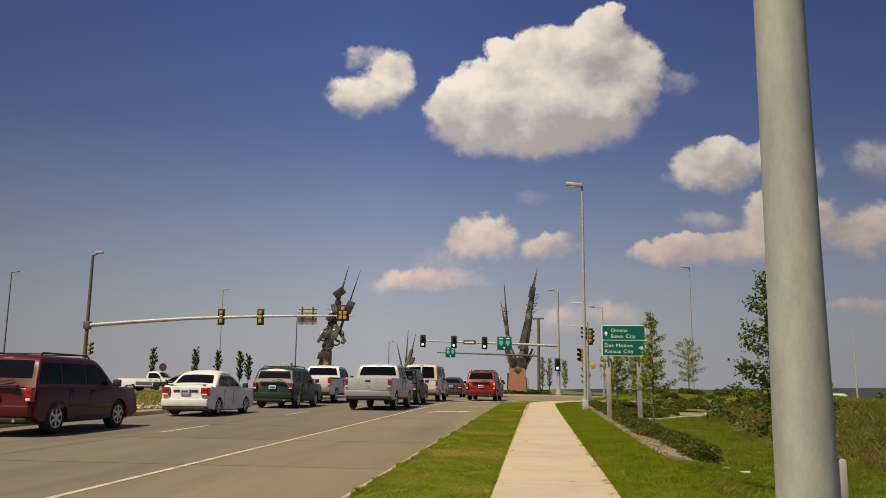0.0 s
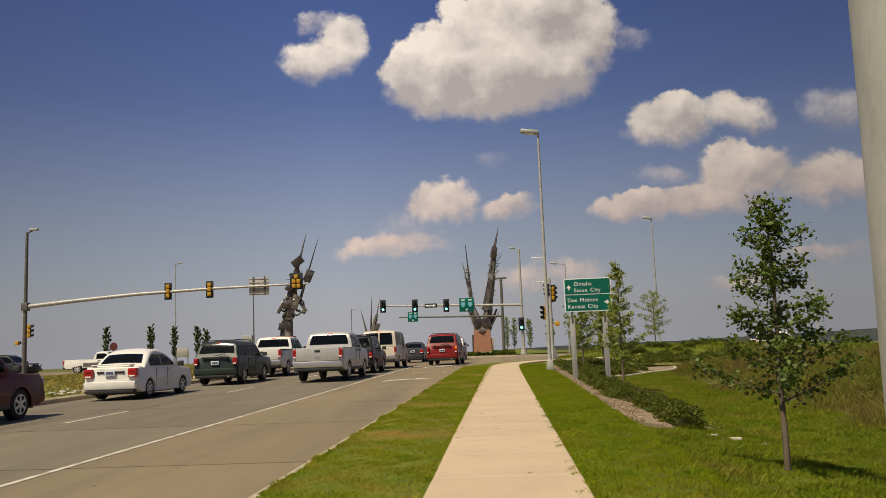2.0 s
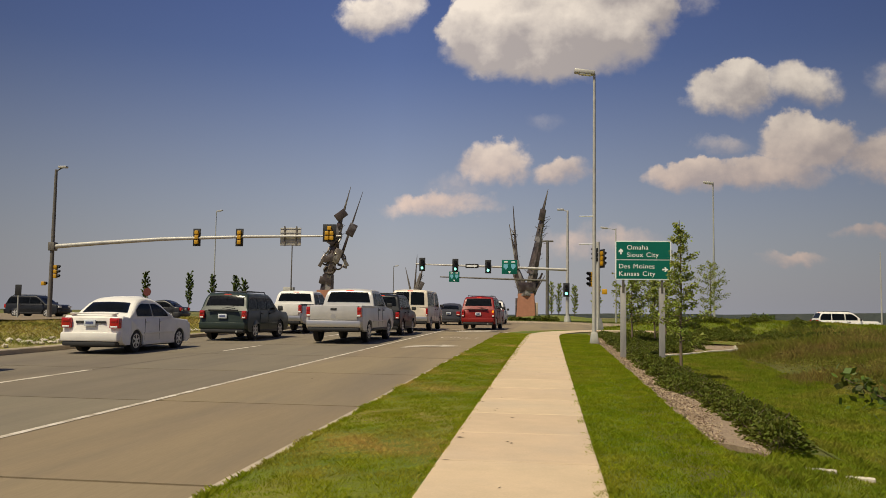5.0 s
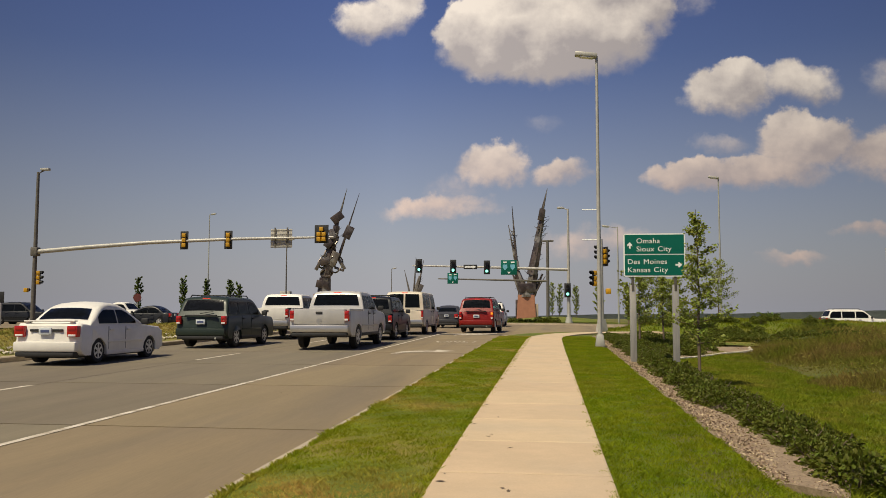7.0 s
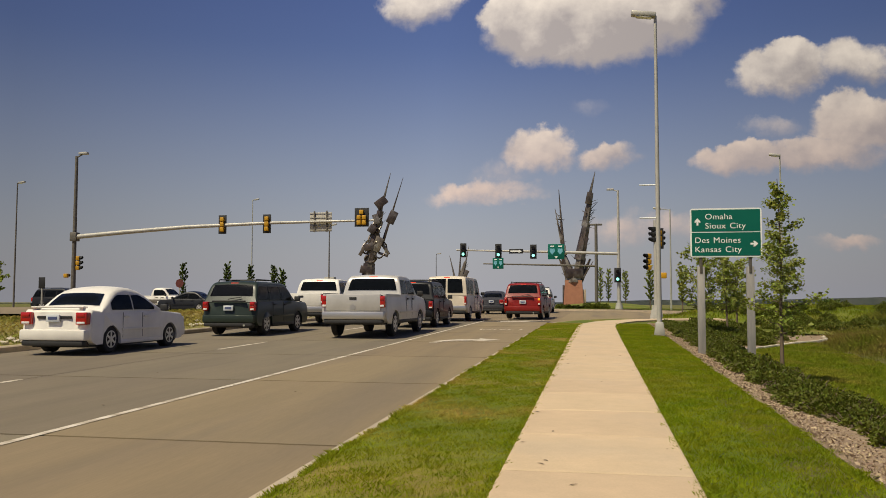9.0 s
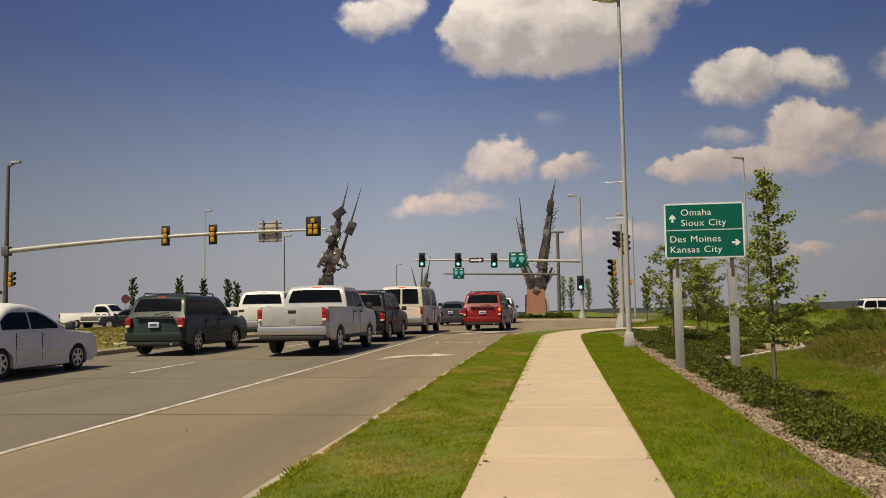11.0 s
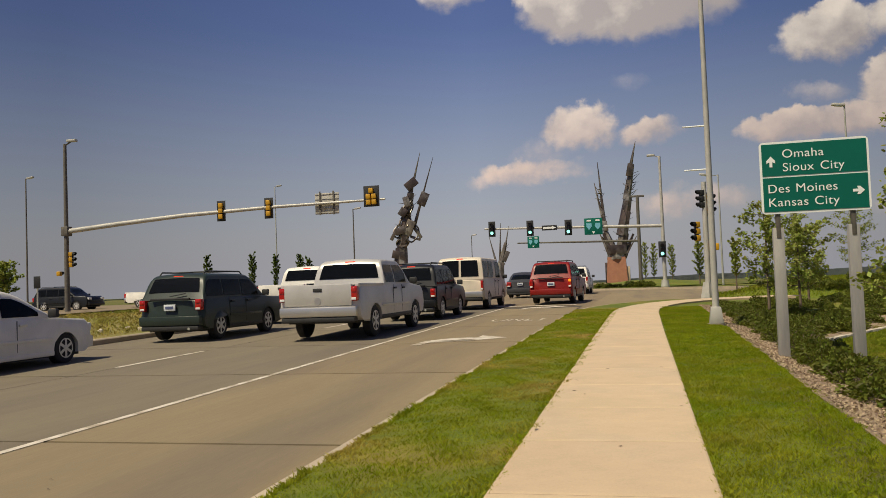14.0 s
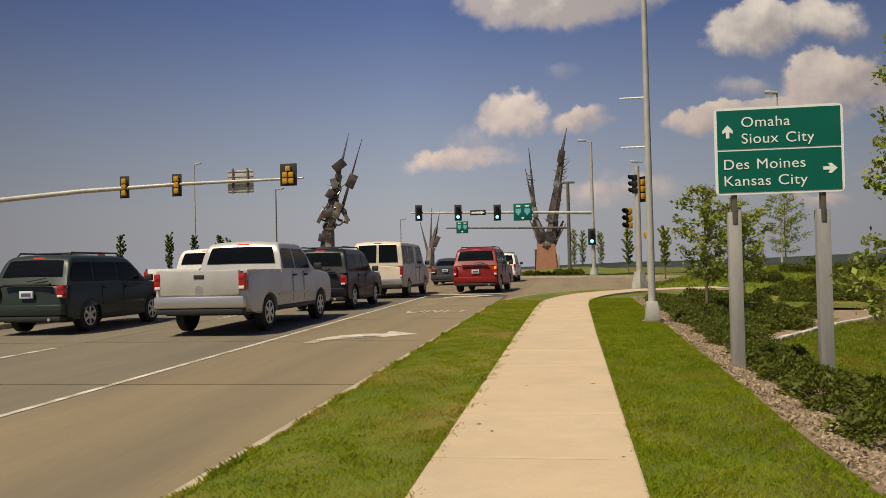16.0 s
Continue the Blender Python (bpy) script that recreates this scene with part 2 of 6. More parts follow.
M_BANK = mat("bank_grass_blade", (0.195, 0.255, 0.015), 0.8, second=(0.29, 0.31, 0.028), scale=2.4, per_island=0.24, grain=((0.9, 0.14), (6, 0.12)), stain=(0.44, 0.31, 0.08), stain_scale=0.5, stain_amount=0.5, gloss=0.2, thin=0.5)
M_DRY = mat("dry_median_grass", (0.19, 0.175, 0.045), 0.95, second=(0.25, 0.20, 0.065), scale=0.5, bump=0.03, bump_scale=30, stain=(0.10, 0.14, 0.025), stain_scale=0.25, stain_amount=0.8)
M_DRYBLADE = mat("dry_grass_blade", (0.26, 0.235, 0.05), 0.85, second=(0.38, 0.28, 0.08), scale=0.4, per_island=0.3, stain=(0.17, 0.21, 0.03), stain_scale=0.3, stain_amount=0.8, gloss=0.2, thin=0.35)
M_FIELD = mat("rough_field", (0.078, 0.10, 0.009), 0.95, second=(0.125, 0.11, 0.02), scale=0.15, bump=0.05, bump_scale=30, grain=((24, 0.25), (3, 0.16)), stain=(0.20, 0.15, 0.06), stain_scale=0.05, stain_amount=0.7)
M_WILD = mat("wild_grass_blade", (0.20, 0.220, 0.026), 0.85, second=(0.31, 0.22, 0.07), scale=0.35, per_island=0.25, stain=(0.145, 0.195, 0.02), stain_scale=0.25, stain_amount=0.8, gloss=0.2, thin=0.5)
M_MULCH = mat("wood_mulch", (0.315, 0.235, 0.155), 0.95, second=(0.225, 0.16, 0.105), scale=14, bump=0.02, bump_scale=45, grain=((60, 0.25),))
M_CHIP = mat("mulch_chip", (0.42, 0.32, 0.22), 0.95, second=(0.29, 0.21, 0.135), scale=20, per_island=0.4)
M_STONE = mat("pale_stone", (0.62, 0.55, 0.44), 0.9, second=(0.45, 0.40, 0.32), scale=6, bump=0.01, bump_scale=25, per_island=0.2)
M_SHRUB = mat("shrub_leaf", (0.085, 0.108, 0.011), 0.6, second=(0.14, 0.15, 0.018), scale=2, per_island=0.45, gloss=0.3, thin=0.35)
M_LEAF = mat("tree_leaf", (0.075, 0.115, 0.012), 0.55, second=(0.12, 0.15, 0.02), scale=1.5, per_island=0.45, thin=0.3)
M_PEAR = mat("light_tree_leaf", (0.23, 0.285, 0.045), 0.6, second=(0.31, 0.325, 0.06), scale=1.2, per_island=0.4, thin=0.4)
M_BARK = mat("bark", (0.17, 0.125, 0.085), 0.95, second=(0.10, 0.075, 0.055), scale=12, bump=0.01, bump_scale=40, stretch=(1, 1, 0.25))
M_GALV = mat("galvanised_steel", (0.42, 0.42, 0.37), 0.65, 0.15, second=(0.35, 0.35, 0.31), scale=9, bump=0.001, bump_scale=120, stain=(0.27, 0.275, 0.25), stain_scale=2.4, stain_amount=0.7, grain=((16, 0.07), (70, 0.06)), stretch=(1, 1, 0.35))
M_WHITEPOLE = mat("pale_pole_paint", (0.50, 0.48, 0.43), 0.5, 0.15, second=(0.41, 0.40, 0.36), scale=3, stain=(0.30, 0.29, 0.26), stain_scale=1.6, stain_amount=0.5)
M_POSTWOOD = mat("grey_sign_post", (0.40, 0.38, 0.35), 0.7, 0.2, second=(0.29, 0.28, 0.27), scale=2.5, bump=0.002, bump_scale=60, stretch=(3, 3, 0.5))
M_BROWNPOLE = mat("weathered_brown_steel", (0.15, 0.135, 0.115), 0.7, 0.1, second=(0.10, 0.09, 0.075), scale=5)
M_SIGNGREEN = mat("sign_green", (0.002, 0.128, 0.090), 0.5, second=(0.002, 0.116, 0.082), scale=2, gloss=0.2)
M_SIGNWHITE = mat("sign_white", (0.82, 0.84, 0.80), 0.5)
M_SIGNBACK = mat("sign_back_aluminium", (0.50, 0.47, 0.40), 0.55, 0.3, second=(0.42, 0.39, 0.33), scale=3)
M_SIGNALBLACK = mat("signal_black", (0.012, 0.012, 0.012), 0.6)
M_SIGNALYEL = mat("signal_yellow", (0.55, 0.29, 0.012), 0.5, second=(0.46, 0.24, 0.012), scale=4)
M_LENSGO = mat("signal_green_light", (0.25, 0.95, 0.80), 0.3, emit=2.2)
M_LENSOFF = mat("signal_dark_lens", (0.03, 0.02, 0.015), 0.25)
M_HANDRED = mat("dark_red_paint", (0.11, 0.025, 0.02), 0.5)
M_TERRA = mat("terracotta_panel", (0.42, 0.19, 0.115), 0.85, second=(0.36, 0.16, 0.10), scale=1.2, bump=0.004, bump_scale=20)
# Pale patches and lighter pieces in the colour imitate glints on dark steel.
M_GLINTSTEEL = mat("glinting_sculpture_steel", (0.06, 0.048, 0.042), 0.4, 0.3, second=(0.15, 0.115, 0.095), scale=0.9, per_island=0.75, stain=(0.30, 0.28, 0.26), stain_scale=0.6, stain_amount=0.85)
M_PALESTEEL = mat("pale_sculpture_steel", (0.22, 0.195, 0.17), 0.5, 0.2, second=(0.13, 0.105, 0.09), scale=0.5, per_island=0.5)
M_TYRE = mat("tyre_rubber", (0.014, 0.014, 0.014), 0.85, second=(0.03, 0.028, 0.025), scale=8)
M_RIM = mat("alloy_rim", (0.66, 0.65, 0.62), 0.4, 0.4)
M_GLASS = mat("tinted_glass", (0.010, 0.012, 0.012), 0.08)
M_GLASS.node_tree.nodes["Principled BSDF"].inputs["Specular IOR Level"].default_value = 0.3
M_TRIM = mat("black_trim", (0.02, 0.02, 0.02), 0.6, second=(0.03, 0.03, 0.03), scale=9)
M_REDLAMP = mat("red_lamp_lens", (0.42, 0.012, 0.008), 0.2, coat=0.5)
M_AMBER = mat("amber_lamp_lens", (0.9, 0.28, 0.02), 0.2, emit=0.7)
M_BRAKE = mat("lit_brake_lens", (0.75, 0.05, 0.02), 0.25, emit=0.5)
M_CLEAR = mat("clear_lamp_lens", (0.75, 0.75, 0.72), 0.15)
M_CHROME = mat("chrome", (0.62, 0.60, 0.56), 0.32, 0.8)
M_PLATE = mat("number_plate", (0.60, 0.64, 0.66), 0.5)
M_PLATEBAR = mat("plate_bar", (0.08, 0.10, 0.20), 0.5)
M_INTERIOR = mat("dark_interior", (0.02, 0.02, 0.02), 0.9)
M_SMOOTHPANEL = mat("buff_panel", (0.52, 0.42, 0.30), 0.8, second=(0.45, 0.36, 0.26), scale=1)
# Distance haze is mixed into the hills' own colour.
M_HILL = mat("hazed_wooded_hills", (0.13, 0.16, 0.155), 0.95, second=(0.17, 0.19, 0.18), scale=0.02, bump=1.0, bump_scale=0.15)
M_ROOFBLUE = mat("far_metal_roof", (0.35, 0.38, 0.42), 0.6, second=(0.30, 0.33, 0.37), scale=0.1)


def paint(name, colour, metal=0.0, rough=0.38):
    return mat(name, colour, rough, metal, second=tuple(c * 0.86 for c in colour), scale=1.7, coat=0.12, gloss=0.32)


# ---- mesh helpers ----
def mesh_of(name, bm, material, smooth=35):
    bmesh.ops.recalc_face_normals(bm, faces=bm.faces)
    me = bpy.data.meshes.new(name)
    bm.to_mesh(me)
    bm.free()
    for m in material if isinstance(material, (list, tuple)) else [material]:
        me.materials.append(m)
    if smooth:
        me.shade_smooth()
        me.set_sharp_from_angle(angle=radians(smooth))
    return me


def thing(name, label, category, at=(0, 0, 0), turn=0.0, group="", kind=""):
    ob = new(name)
    ob.matrix_world = pose(*at, 0, 0, turn)
    return tagged(ob, label, category, group, kind)


def part(name, bm, material, parent, label="", smooth=35):
    ob = new(name, mesh_of(name, bm, material, smooth))
    ob.parent = parent
    return tagged(ob, label) if label else ob


def share(name, mesh, parent, m=None, label=""):
    ob = new(name, mesh)
    ob.parent = parent
    if m is not None:
        ob.matrix_basis = m
    return tagged(ob, label) if label else ob


def solid(name, bm, material, label, category, kind="", group="", smooth=35):
    ob = new(name, mesh_of(name, bm, material, smooth))
    return tagged(ob, label, category, group, kind)


def box(bm, lo, hi, bevel=0.0, m=None):
    lo, hi = Vector(lo), Vector(hi)
    mid, size = (lo + hi) / 2, hi - lo
    got = bmesh.ops.create_cube(bm, size=1, matrix=Matrix.Translation(mid) @ Matrix.Diagonal((*size, 1)))
    vs = got["verts"]
    if bevel:
        es = list({e for v in vs for e in v.link_edges})
        vs = list({v for f in bmesh.ops.bevel(bm, geom=es, offset=bevel, segments=2, affect="EDGES", profile=0.5)["faces"] for v in f.verts} | {v for v in vs if v.is_valid})
    if m is not None:
        bmesh.ops.transform(bm, matrix=m, verts=vs)
    return vs


def tube(bm, a, b, r0, r1=None, n=10, caps=True):
    a, b = Vector(a), Vector(b)
    r1 = r0 if r1 is None else r1
    way = b - a
    q = way.to_track_quat("Z", "Y").to_matrix().to_4x4()
    bmesh.ops.create_cone(bm, cap_ends=caps, segments=n, radius1=r0, radius2=r1, depth=way.length, matrix=Matrix.Translation((a + b) / 2) @ q)


def path_tube(bm, pts, radii, n=8):
    """One bent, tapering tube through the points."""
    pts = [Vector(p) for p in pts]
    loops = []
    for i, (p, r) in enumerate(zip(pts, radii)):
        way = (pts[min(i + 1, len(pts) - 1)] - pts[max(i - 1, 0)]).normalized()
        side_ = way.cross(Vector((0.31, 0.95, 0.05))).normalized()
        other = way.cross(side_)
        loops.append([bm.verts.new(p + side_ * (r * math.cos(2 * math.pi * k / n)) + other * (r * math.sin(2 * math.pi * k / n))) for k in range(n)])
    for lo, hi in zip(loops, loops[1:]):
        for k in range(n):
            bm.faces.new((lo[k], lo[(k + 1) % n], hi[(k + 1) % n], hi[k]))
    bm.faces.new(loops[0][::-1])
    bm.faces.new(loops[-1])


def prism(bm, pts, lo, hi, axis="z"):
    """A closed outline pulled along an axis."""
    def at(u, v, w):
        return {"z": (u, v, w), "y": (u, w, v), "x": (w, u, v)}[axis]
    a = [bm.verts.new(at(u, v, lo)) for u, v in pts]
    b = [bm.verts.new(at(u, v, hi)) for u, v in pts]
    bm.faces.new(a)
    bm.faces.new(b)
    for i in range(len(pts)):
        j = (i + 1) % len(pts)
        bm.faces.new((a[i], a[j], b[j], b[i]))


def lathe(bm, rings, n=20, axis="z", centre=(0, 0, 0)):
    """Rings of radius and height, turned round an axis."""
    loops = []
    for r, h in rings:
        loop = []
        for k in range(n):
            c, s = r * math.cos(2 * math.pi * k / n), r * math.sin(2 * math.pi * k / n)
            p = {"z": (c, s, h), "x": (h, c, s), "y": (c, h, s)}[axis]
            loop.append(bm.verts.new(Vector(p) + Vector(centre)))
        loops.append(loop)
    for a, b in zip(loops, loops[1:]):
        for k in range(n):
            bm.faces.new((a[k], a[(k + 1) % n], b[(k + 1) % n], b[k]))
    bm.faces.new(loops[0])
    bm.faces.new(loops[-1])


def raw(name, verts, faces, material, smooth=False):
    me = bpy.data.meshes.new(name)
    me.from_pydata(verts, [], faces)
    me.materials.append(material)
    me.update()
    if smooth:
        me.shade_smooth()
    return me


def letters(body, size, parent, m, material, name="legend", depth=0.002, label="", stretch=1.0, bold=0.0):
    cu_ = bpy.data.curves.new(name, "FONT")
    cu_.body, cu_.size, cu_.extrude, cu_.offset, cu_.space_character = body, size, depth, bold, 1.06
    tmp = bpy.data.objects.new(name, cu_)
    scene.collection.objects.link(tmp)
    me = bpy.data.meshes.new_from_object(tmp.evaluated_get(bpy.context.evaluated_depsgraph_get()))
    bpy.data.objects.remove(tmp)
    bpy.data.curves.remove(cu_)
    me.materials.clear()
    me.materials.append(material)
    me.transform(Matrix.Diagonal((stretch, 1, 1, 1)))
    return share(name, me, parent, m, label)


# ---- the lie of the land ----
def H(y):
    """Height of the footpath's level along the road."""
    z = 0.011 * y if y < 45 else 0.495 + 0.2 * (1 - math.exp(-(y - 45) * 0.055))
    if y > 160:
        d = min(y, 300) - 160
        z -= 1.0e-4 * d * d
    if y > 300:
        z -= min((y - 300) * 0.028, 7.0)
    return z


def step(a, b, v):
    t = min(1.0, max(0.0, (v - a) / (b - a)))
    return t * t * (3 - 2 * t)


def lerp_table(x, table):
    for (x0, z0), (x1, z1) in zip(table, table[1:]):
        if x <= x1:
            return z0 + (z1 - z0) * max(0.0, (x - x0) / (x1 - x0))
    return table[-1][1]


BANK = [(1.8, 0.0), (2.2, -0.1), (3.3, -0.25), (4.0, -0.42), (5.5, -0.55), (7.5, -0.5), (11.0, -0.3), (16.0, -0.5), (25.0, -1.4), (60.0, -4.0), (150.0, -7.5), (3000.0, -8.5)]


def land(x, y):
    z = H(y)
    if x > 1.8:
        near = 1 - 0.75 * step(30, 52, y) if x < 14 else 1 - 0.75 * step(30, 52, y) * (1 - step(14, 60, x))
        z += lerp_table(x, BANK) * near
        z += 0.07 * noise.noise((x * 0.35, y * 0.35, 0)) * step(4, 7, x)
    if x < -33:
        z += -0.05 - 5.0 * step(-120, -400, x)
    return z


# ---- ground, road, footpath ----
KERB = [(-2.11, -14), (-2.11, 41.0), (-2.04, 43.2), (-1.8, 45.2), (-1.2, 47.3), (-0.3, 49.1), (0.9, 50.5), (2.4, 51.5), (4.5, 52.1), (8, 52.3), (14, 52.4), (22, 52.4), (30, 52.4)]
FAR_KERB = [(-5.8, 260), (-5.8, 92), (-5.6, 88), (-5.0, 85), (-3.6, 82.6), (-1.4, 81.0), (2.0, 80.2), (8, 80.0), (14, 80.0), (22, 80.0), (30, 80.0)]


def lowered(x, y):
    if -33.02 < x < -0.42 and y < 42.02 or -33.02 < x < 8.02 and 42.02 < y < 52.02:
        return True
    if 52.02 < y < 84.02:
        return -100 < x < 30.02
    return -33.02 < x < -5.02 and y > 84


gx = [-3000, -1500, -700, -400, -250, -160, -100.05, -100, -80, -60, -48, -40, -36, -33.05, -33, -20, -13, -6, -5.05, -5, -2, -0.45, -0.4, 0, 0.6, 1.2, 1.8] + \
     [2.0 + 0.5 * i for i in range(27)] + [17, 20, 25, 32, 42, 60, 60.05, 85, 120, 180, 300, 500, 900, 1800, 3000]
gx = sorted(set(gx + [8.0, 8.05, 30.0, 30.05]))
gy = sorted(set([-200, -80, -40, -20] + [-14 + 1.5 * i for i in range(78)] + [42, 42.05, 52, 52.05, 84, 84.05, 110, 120, 130, 145, 160, 180, 200, 220, 240, 260, 280, 300, 340, 400, 500, 650, 900, 1400, 2200, 3500]))
gverts = [(x, y, land(x, y) - 0.03 - (0.5 if lowered(x, y) else 0.0)) for y in gy for x in gx]
nx = len(gx)
gfaces = [(j * nx + i, j * nx + i + 1, (j + 1) * nx + i + 1, (j + 1) * nx + i) for j in range(len(gy) - 1) for i in range(nx - 1)]
ground = tagged(new("ground", raw("ground", gverts, gfaces, M_FIELD, True)), "rough green and brown grass land falling away beside the road", "ground", kind="structure")


def sheet(name, x0, x1, ys, lift, material, label, category, xs=()):
    cols = sorted({x0, x1, *xs})
    v = [(x, y, (land(x, y) if x > 0 else H(y)) + lift) for y in ys for x in cols]
    n = len(cols)
    f = [(j * n + i, j * n + i + 1, (j + 1) * n + i + 1, (j + 1) * n + i) for j in range(len(ys) - 1) for i in range(n - 1)]
    return tagged(new(name, raw(name, v, f, material)), label, category, kind="structure")


ROAD_YS = [-40, -20, 0, 20, 45, 50, 55, 60, 70, 80, 100, 130, 160, 180, 200, 220, 240, 260, 280, 300, 340, 400]
road = sheet("road", -33, -2.0, ROAD_YS, -0.15, M_ROAD, "wide tan concrete road with several lanes", "road")
cross_road = sheet("cross_road", -2.0, 30, [42, 45, 50, 55, 60, 65, 70, 75, 80, 88], -0.152, M_ROAD, "tan concrete side road at the crossing", "road", (1.8, 2.5, 4, 6, 8, 11, 14, 18, 22, 26))
cross_road_west = sheet("cross_road_west", -100, -33, [55, 60, 65, 70, 75, 84.5], -0.05, M_ROAD, "pale concrete side road beyond the median", "road")
joint_bed = sheet("road_joint_bed", -13.55, -2.26, [-14, 45, 50.5], -0.142, M_JOINT, "dark sealed joints between road slabs", "road joint")


def strip_pts(line, off):
    """The line moved sideways to its right by off."""
    out = []
    for i, (x, y) in enumerate(line):
        a, b = Vector(line[max(0, i - 1)]), Vector(line[min(len(line) - 1, i + 1)])
        d = (b - a).normalized()
        out.append((x + d.y * off, y - d.x * off))
    return out


def kerb_stone(name, line, label, high=0.0, low=-0.35, wide=0.16):
    bm = bmesh.new()
    inner = strip_pts(line, wide)
    bevelled = strip_pts(line, 0.03)
    rows = []
    for (x, y), (u, v), (p, q) in zip(line, inner, bevelled):
        h = land(x, y) if x > -14 else H(y)
        rows.append([bm.verts.new((x, y, h + low)), bm.verts.new((x, y, h + high - 0.03)), bm.verts.new((p, q, h + high)), bm.verts.new((u, v, h + high)), bm.verts.new((u, v, h + low))])
    for a, b in zip(rows, rows[1:]):
        for k in range(4):
            bm.faces.new((a[k], a[k + 1], b[k + 1], b[k]))
    return solid(name, bm, M_KERB, label, "kerb", "structure")


def divided(line, gap):
    out = []
    for (x0, y0), (x1, y1) in zip(line, line[1:]):
        n = max(1, int(math.hypot(x1 - x0, y1 - y0) / gap))
        out += [(x0 + (x1 - x0) * k / n, y0 + (y1 - y0) * k / n) for k in range(n)]
    return out + [line[-1]]


def polygon_sheet(name, pts, lift, material, label):
    bm = bmesh.new()
    f = bm.faces.new([bm.verts.new((x, y, land(x, y) + lift)) for x, y in pts])
    bmesh.ops.triangulate(bm, faces=[f])
    return solid(name, bm, material, label, "verge", "structure", smooth=0)


kerb_main = kerb_stone("kerb_main", divided(KERB, 4), "pale concrete kerb along the road and round the corner")
kerb_far = kerb_stone("kerb_far", [(x, y) for x, y in FAR_KERB], "pale concrete kerb of the far corner")
verge = polygon_sheet("verge_near", divided(strip_pts(KERB, 0.13), 3)[:-1] + [(30, 52.25), (30, 47), (22, 47), (14, 47), (8.3, 47), (8.3, 41.5), (-0.35, 41.5), (-0.35, -14)], 0.005, M_LAWN, "mown green verge between road and footpath")
verge_far = polygon_sheet("verge_far", strip_pts(FAR_KERB, 0.13) + [(30, 90), (22, 90), (14, 90), (8, 90), (-4.6, 95), (-4.6, 260)], 0.02, M_LAWN, "mown green corner beyond the crossing")
lawn = sheet("lawn_strip", 0.5, 2.02, [-14, 0, 20, 42], 0.004, M_GREEN, "mown green lawn strip beside the footpath", "lawn")

lawn_bank = sheet("lawn_bank", 2.02, 6.0, [-14 + 1.5 * k for k in range(21)], -0.016, M_GREEN, "mown green bank falling away from the lawn", "lawn", [2.2 + 0.2 * k for k in range(19)])
slope = sheet("lawn_slope", 3.45, 6.6, [16 + 1.3 * k for k in range(20)], -0.018, M_GREEN, "green grass slope below the shrub bed", "lawn", [3.5 + 0.25 * k for k in range(13)])
bm = bmesh.new()
rows = [[bm.verts.new((x, y, H(y) + 0.02 + 0.42 * math.sin(math.pi * i / 12) * math.sin(math.pi * j / 14) ** 0.5)) for i, x in enumerate([-5.2 + 0.95 * k for k in range(13)])] for j, y in enumerate([84.5 + 4.6 * k for k in range(15)])]
for a, b in zip(rows, rows[1:]):
    for k in range(12):
        bm.faces.new((a[k], a[k + 1], b[k + 1], b[k]))
solid("corner_mound", bm, M_LAWN, "low grassy mound beyond the crossing", "verge", "structure")
# Low grassy rise between footpath and side road.
def berm_far(x):
    return lerp_table(x, [(2.4, 54.5), (4.0, 56.5), (7.0, 61.0), (10.0, 69.0), (14.0, 70.5), (60.0, 71.0)])


def berm_z(x, y):
    f = min(1.0, max(0.0, (y - 50.9) / (berm_far(x) - 50.9)))
    return land(x, y) - 0.16 + (0.16 + 0.52 * step(2.2, 6.5, x) * (1 - 0.4 * step(14, 30, x))) * min(1.0, math.sin(math.pi * f) * 1.6) * step(2.3, 3.3, x)


bm = bmesh.new()
rows = []
for i in range(48):
    x = 2.4 + 0.64 * i
    rows.append([bm.verts.new((x, 50.9 + (berm_far(x) - 50.9) * k / 24, berm_z(x, 50.9 + (berm_far(x) - 50.9) * k / 24) + 0.05 * noise.noise((x * 0.6, k * 0.5, 2)))) for k in range(25)])
for a, b in zip(rows, rows[1:]):
    for k in range(24):
        bm.faces.new((a[k], a[k + 1], b[k + 1], b[k]))
solid("corner_rise", bm, M_GREEN, "low grassy rise beside the side road", "verge", "structure")
# Median: raised island with dry grass.
MED_YS = [-40, -20, 0, 10, 20, 30, 38, 45, 50, 54, 57, 58.6, 59.4]
MED_R = [-13.55] * 10 + [-13.6, -13.9, -14.6]
MED_L = [-22.5] * 6 + [-22.2, -21.2, -19.6, -17.8, -16.2, -15.4, -14.7]
bm = bmesh.new()
rows = []
for y, xr, xl in zip(MED_YS, MED_R, MED_L):
    w = xr - xl
    rows.append([bm.verts.new((xl + w * f, y, H(y) + z * min(1, w / 4))) for f, z in ((0.0, 0.0), (0.12, 0.18), (0.35, 0.38), (0.6, 0.34), (0.85, 0.13), (0.99, 0.0))])
for a, b in zip(rows, rows[1:]):
    for k in range(5):
        bm.faces.new((a[k], a[k + 1], b[k + 1], b[k]))
median = solid("median", bm, M_DRY, "raised median island with dry yellow-green grass", "median", "structure")
kerb_median = kerb_stone("kerb_median", list(reversed(list(zip([x + 0.16 for x in MED_R], MED_YS)))), "weathered concrete kerb of the grassy median", high=0.02)
kerb_median_far = kerb_stone("kerb_median_far", [(x - 0.16, y) for x, y in zip(MED_L, MED_YS)], "weathered concrete kerb on the far side of the median", high=0.02)


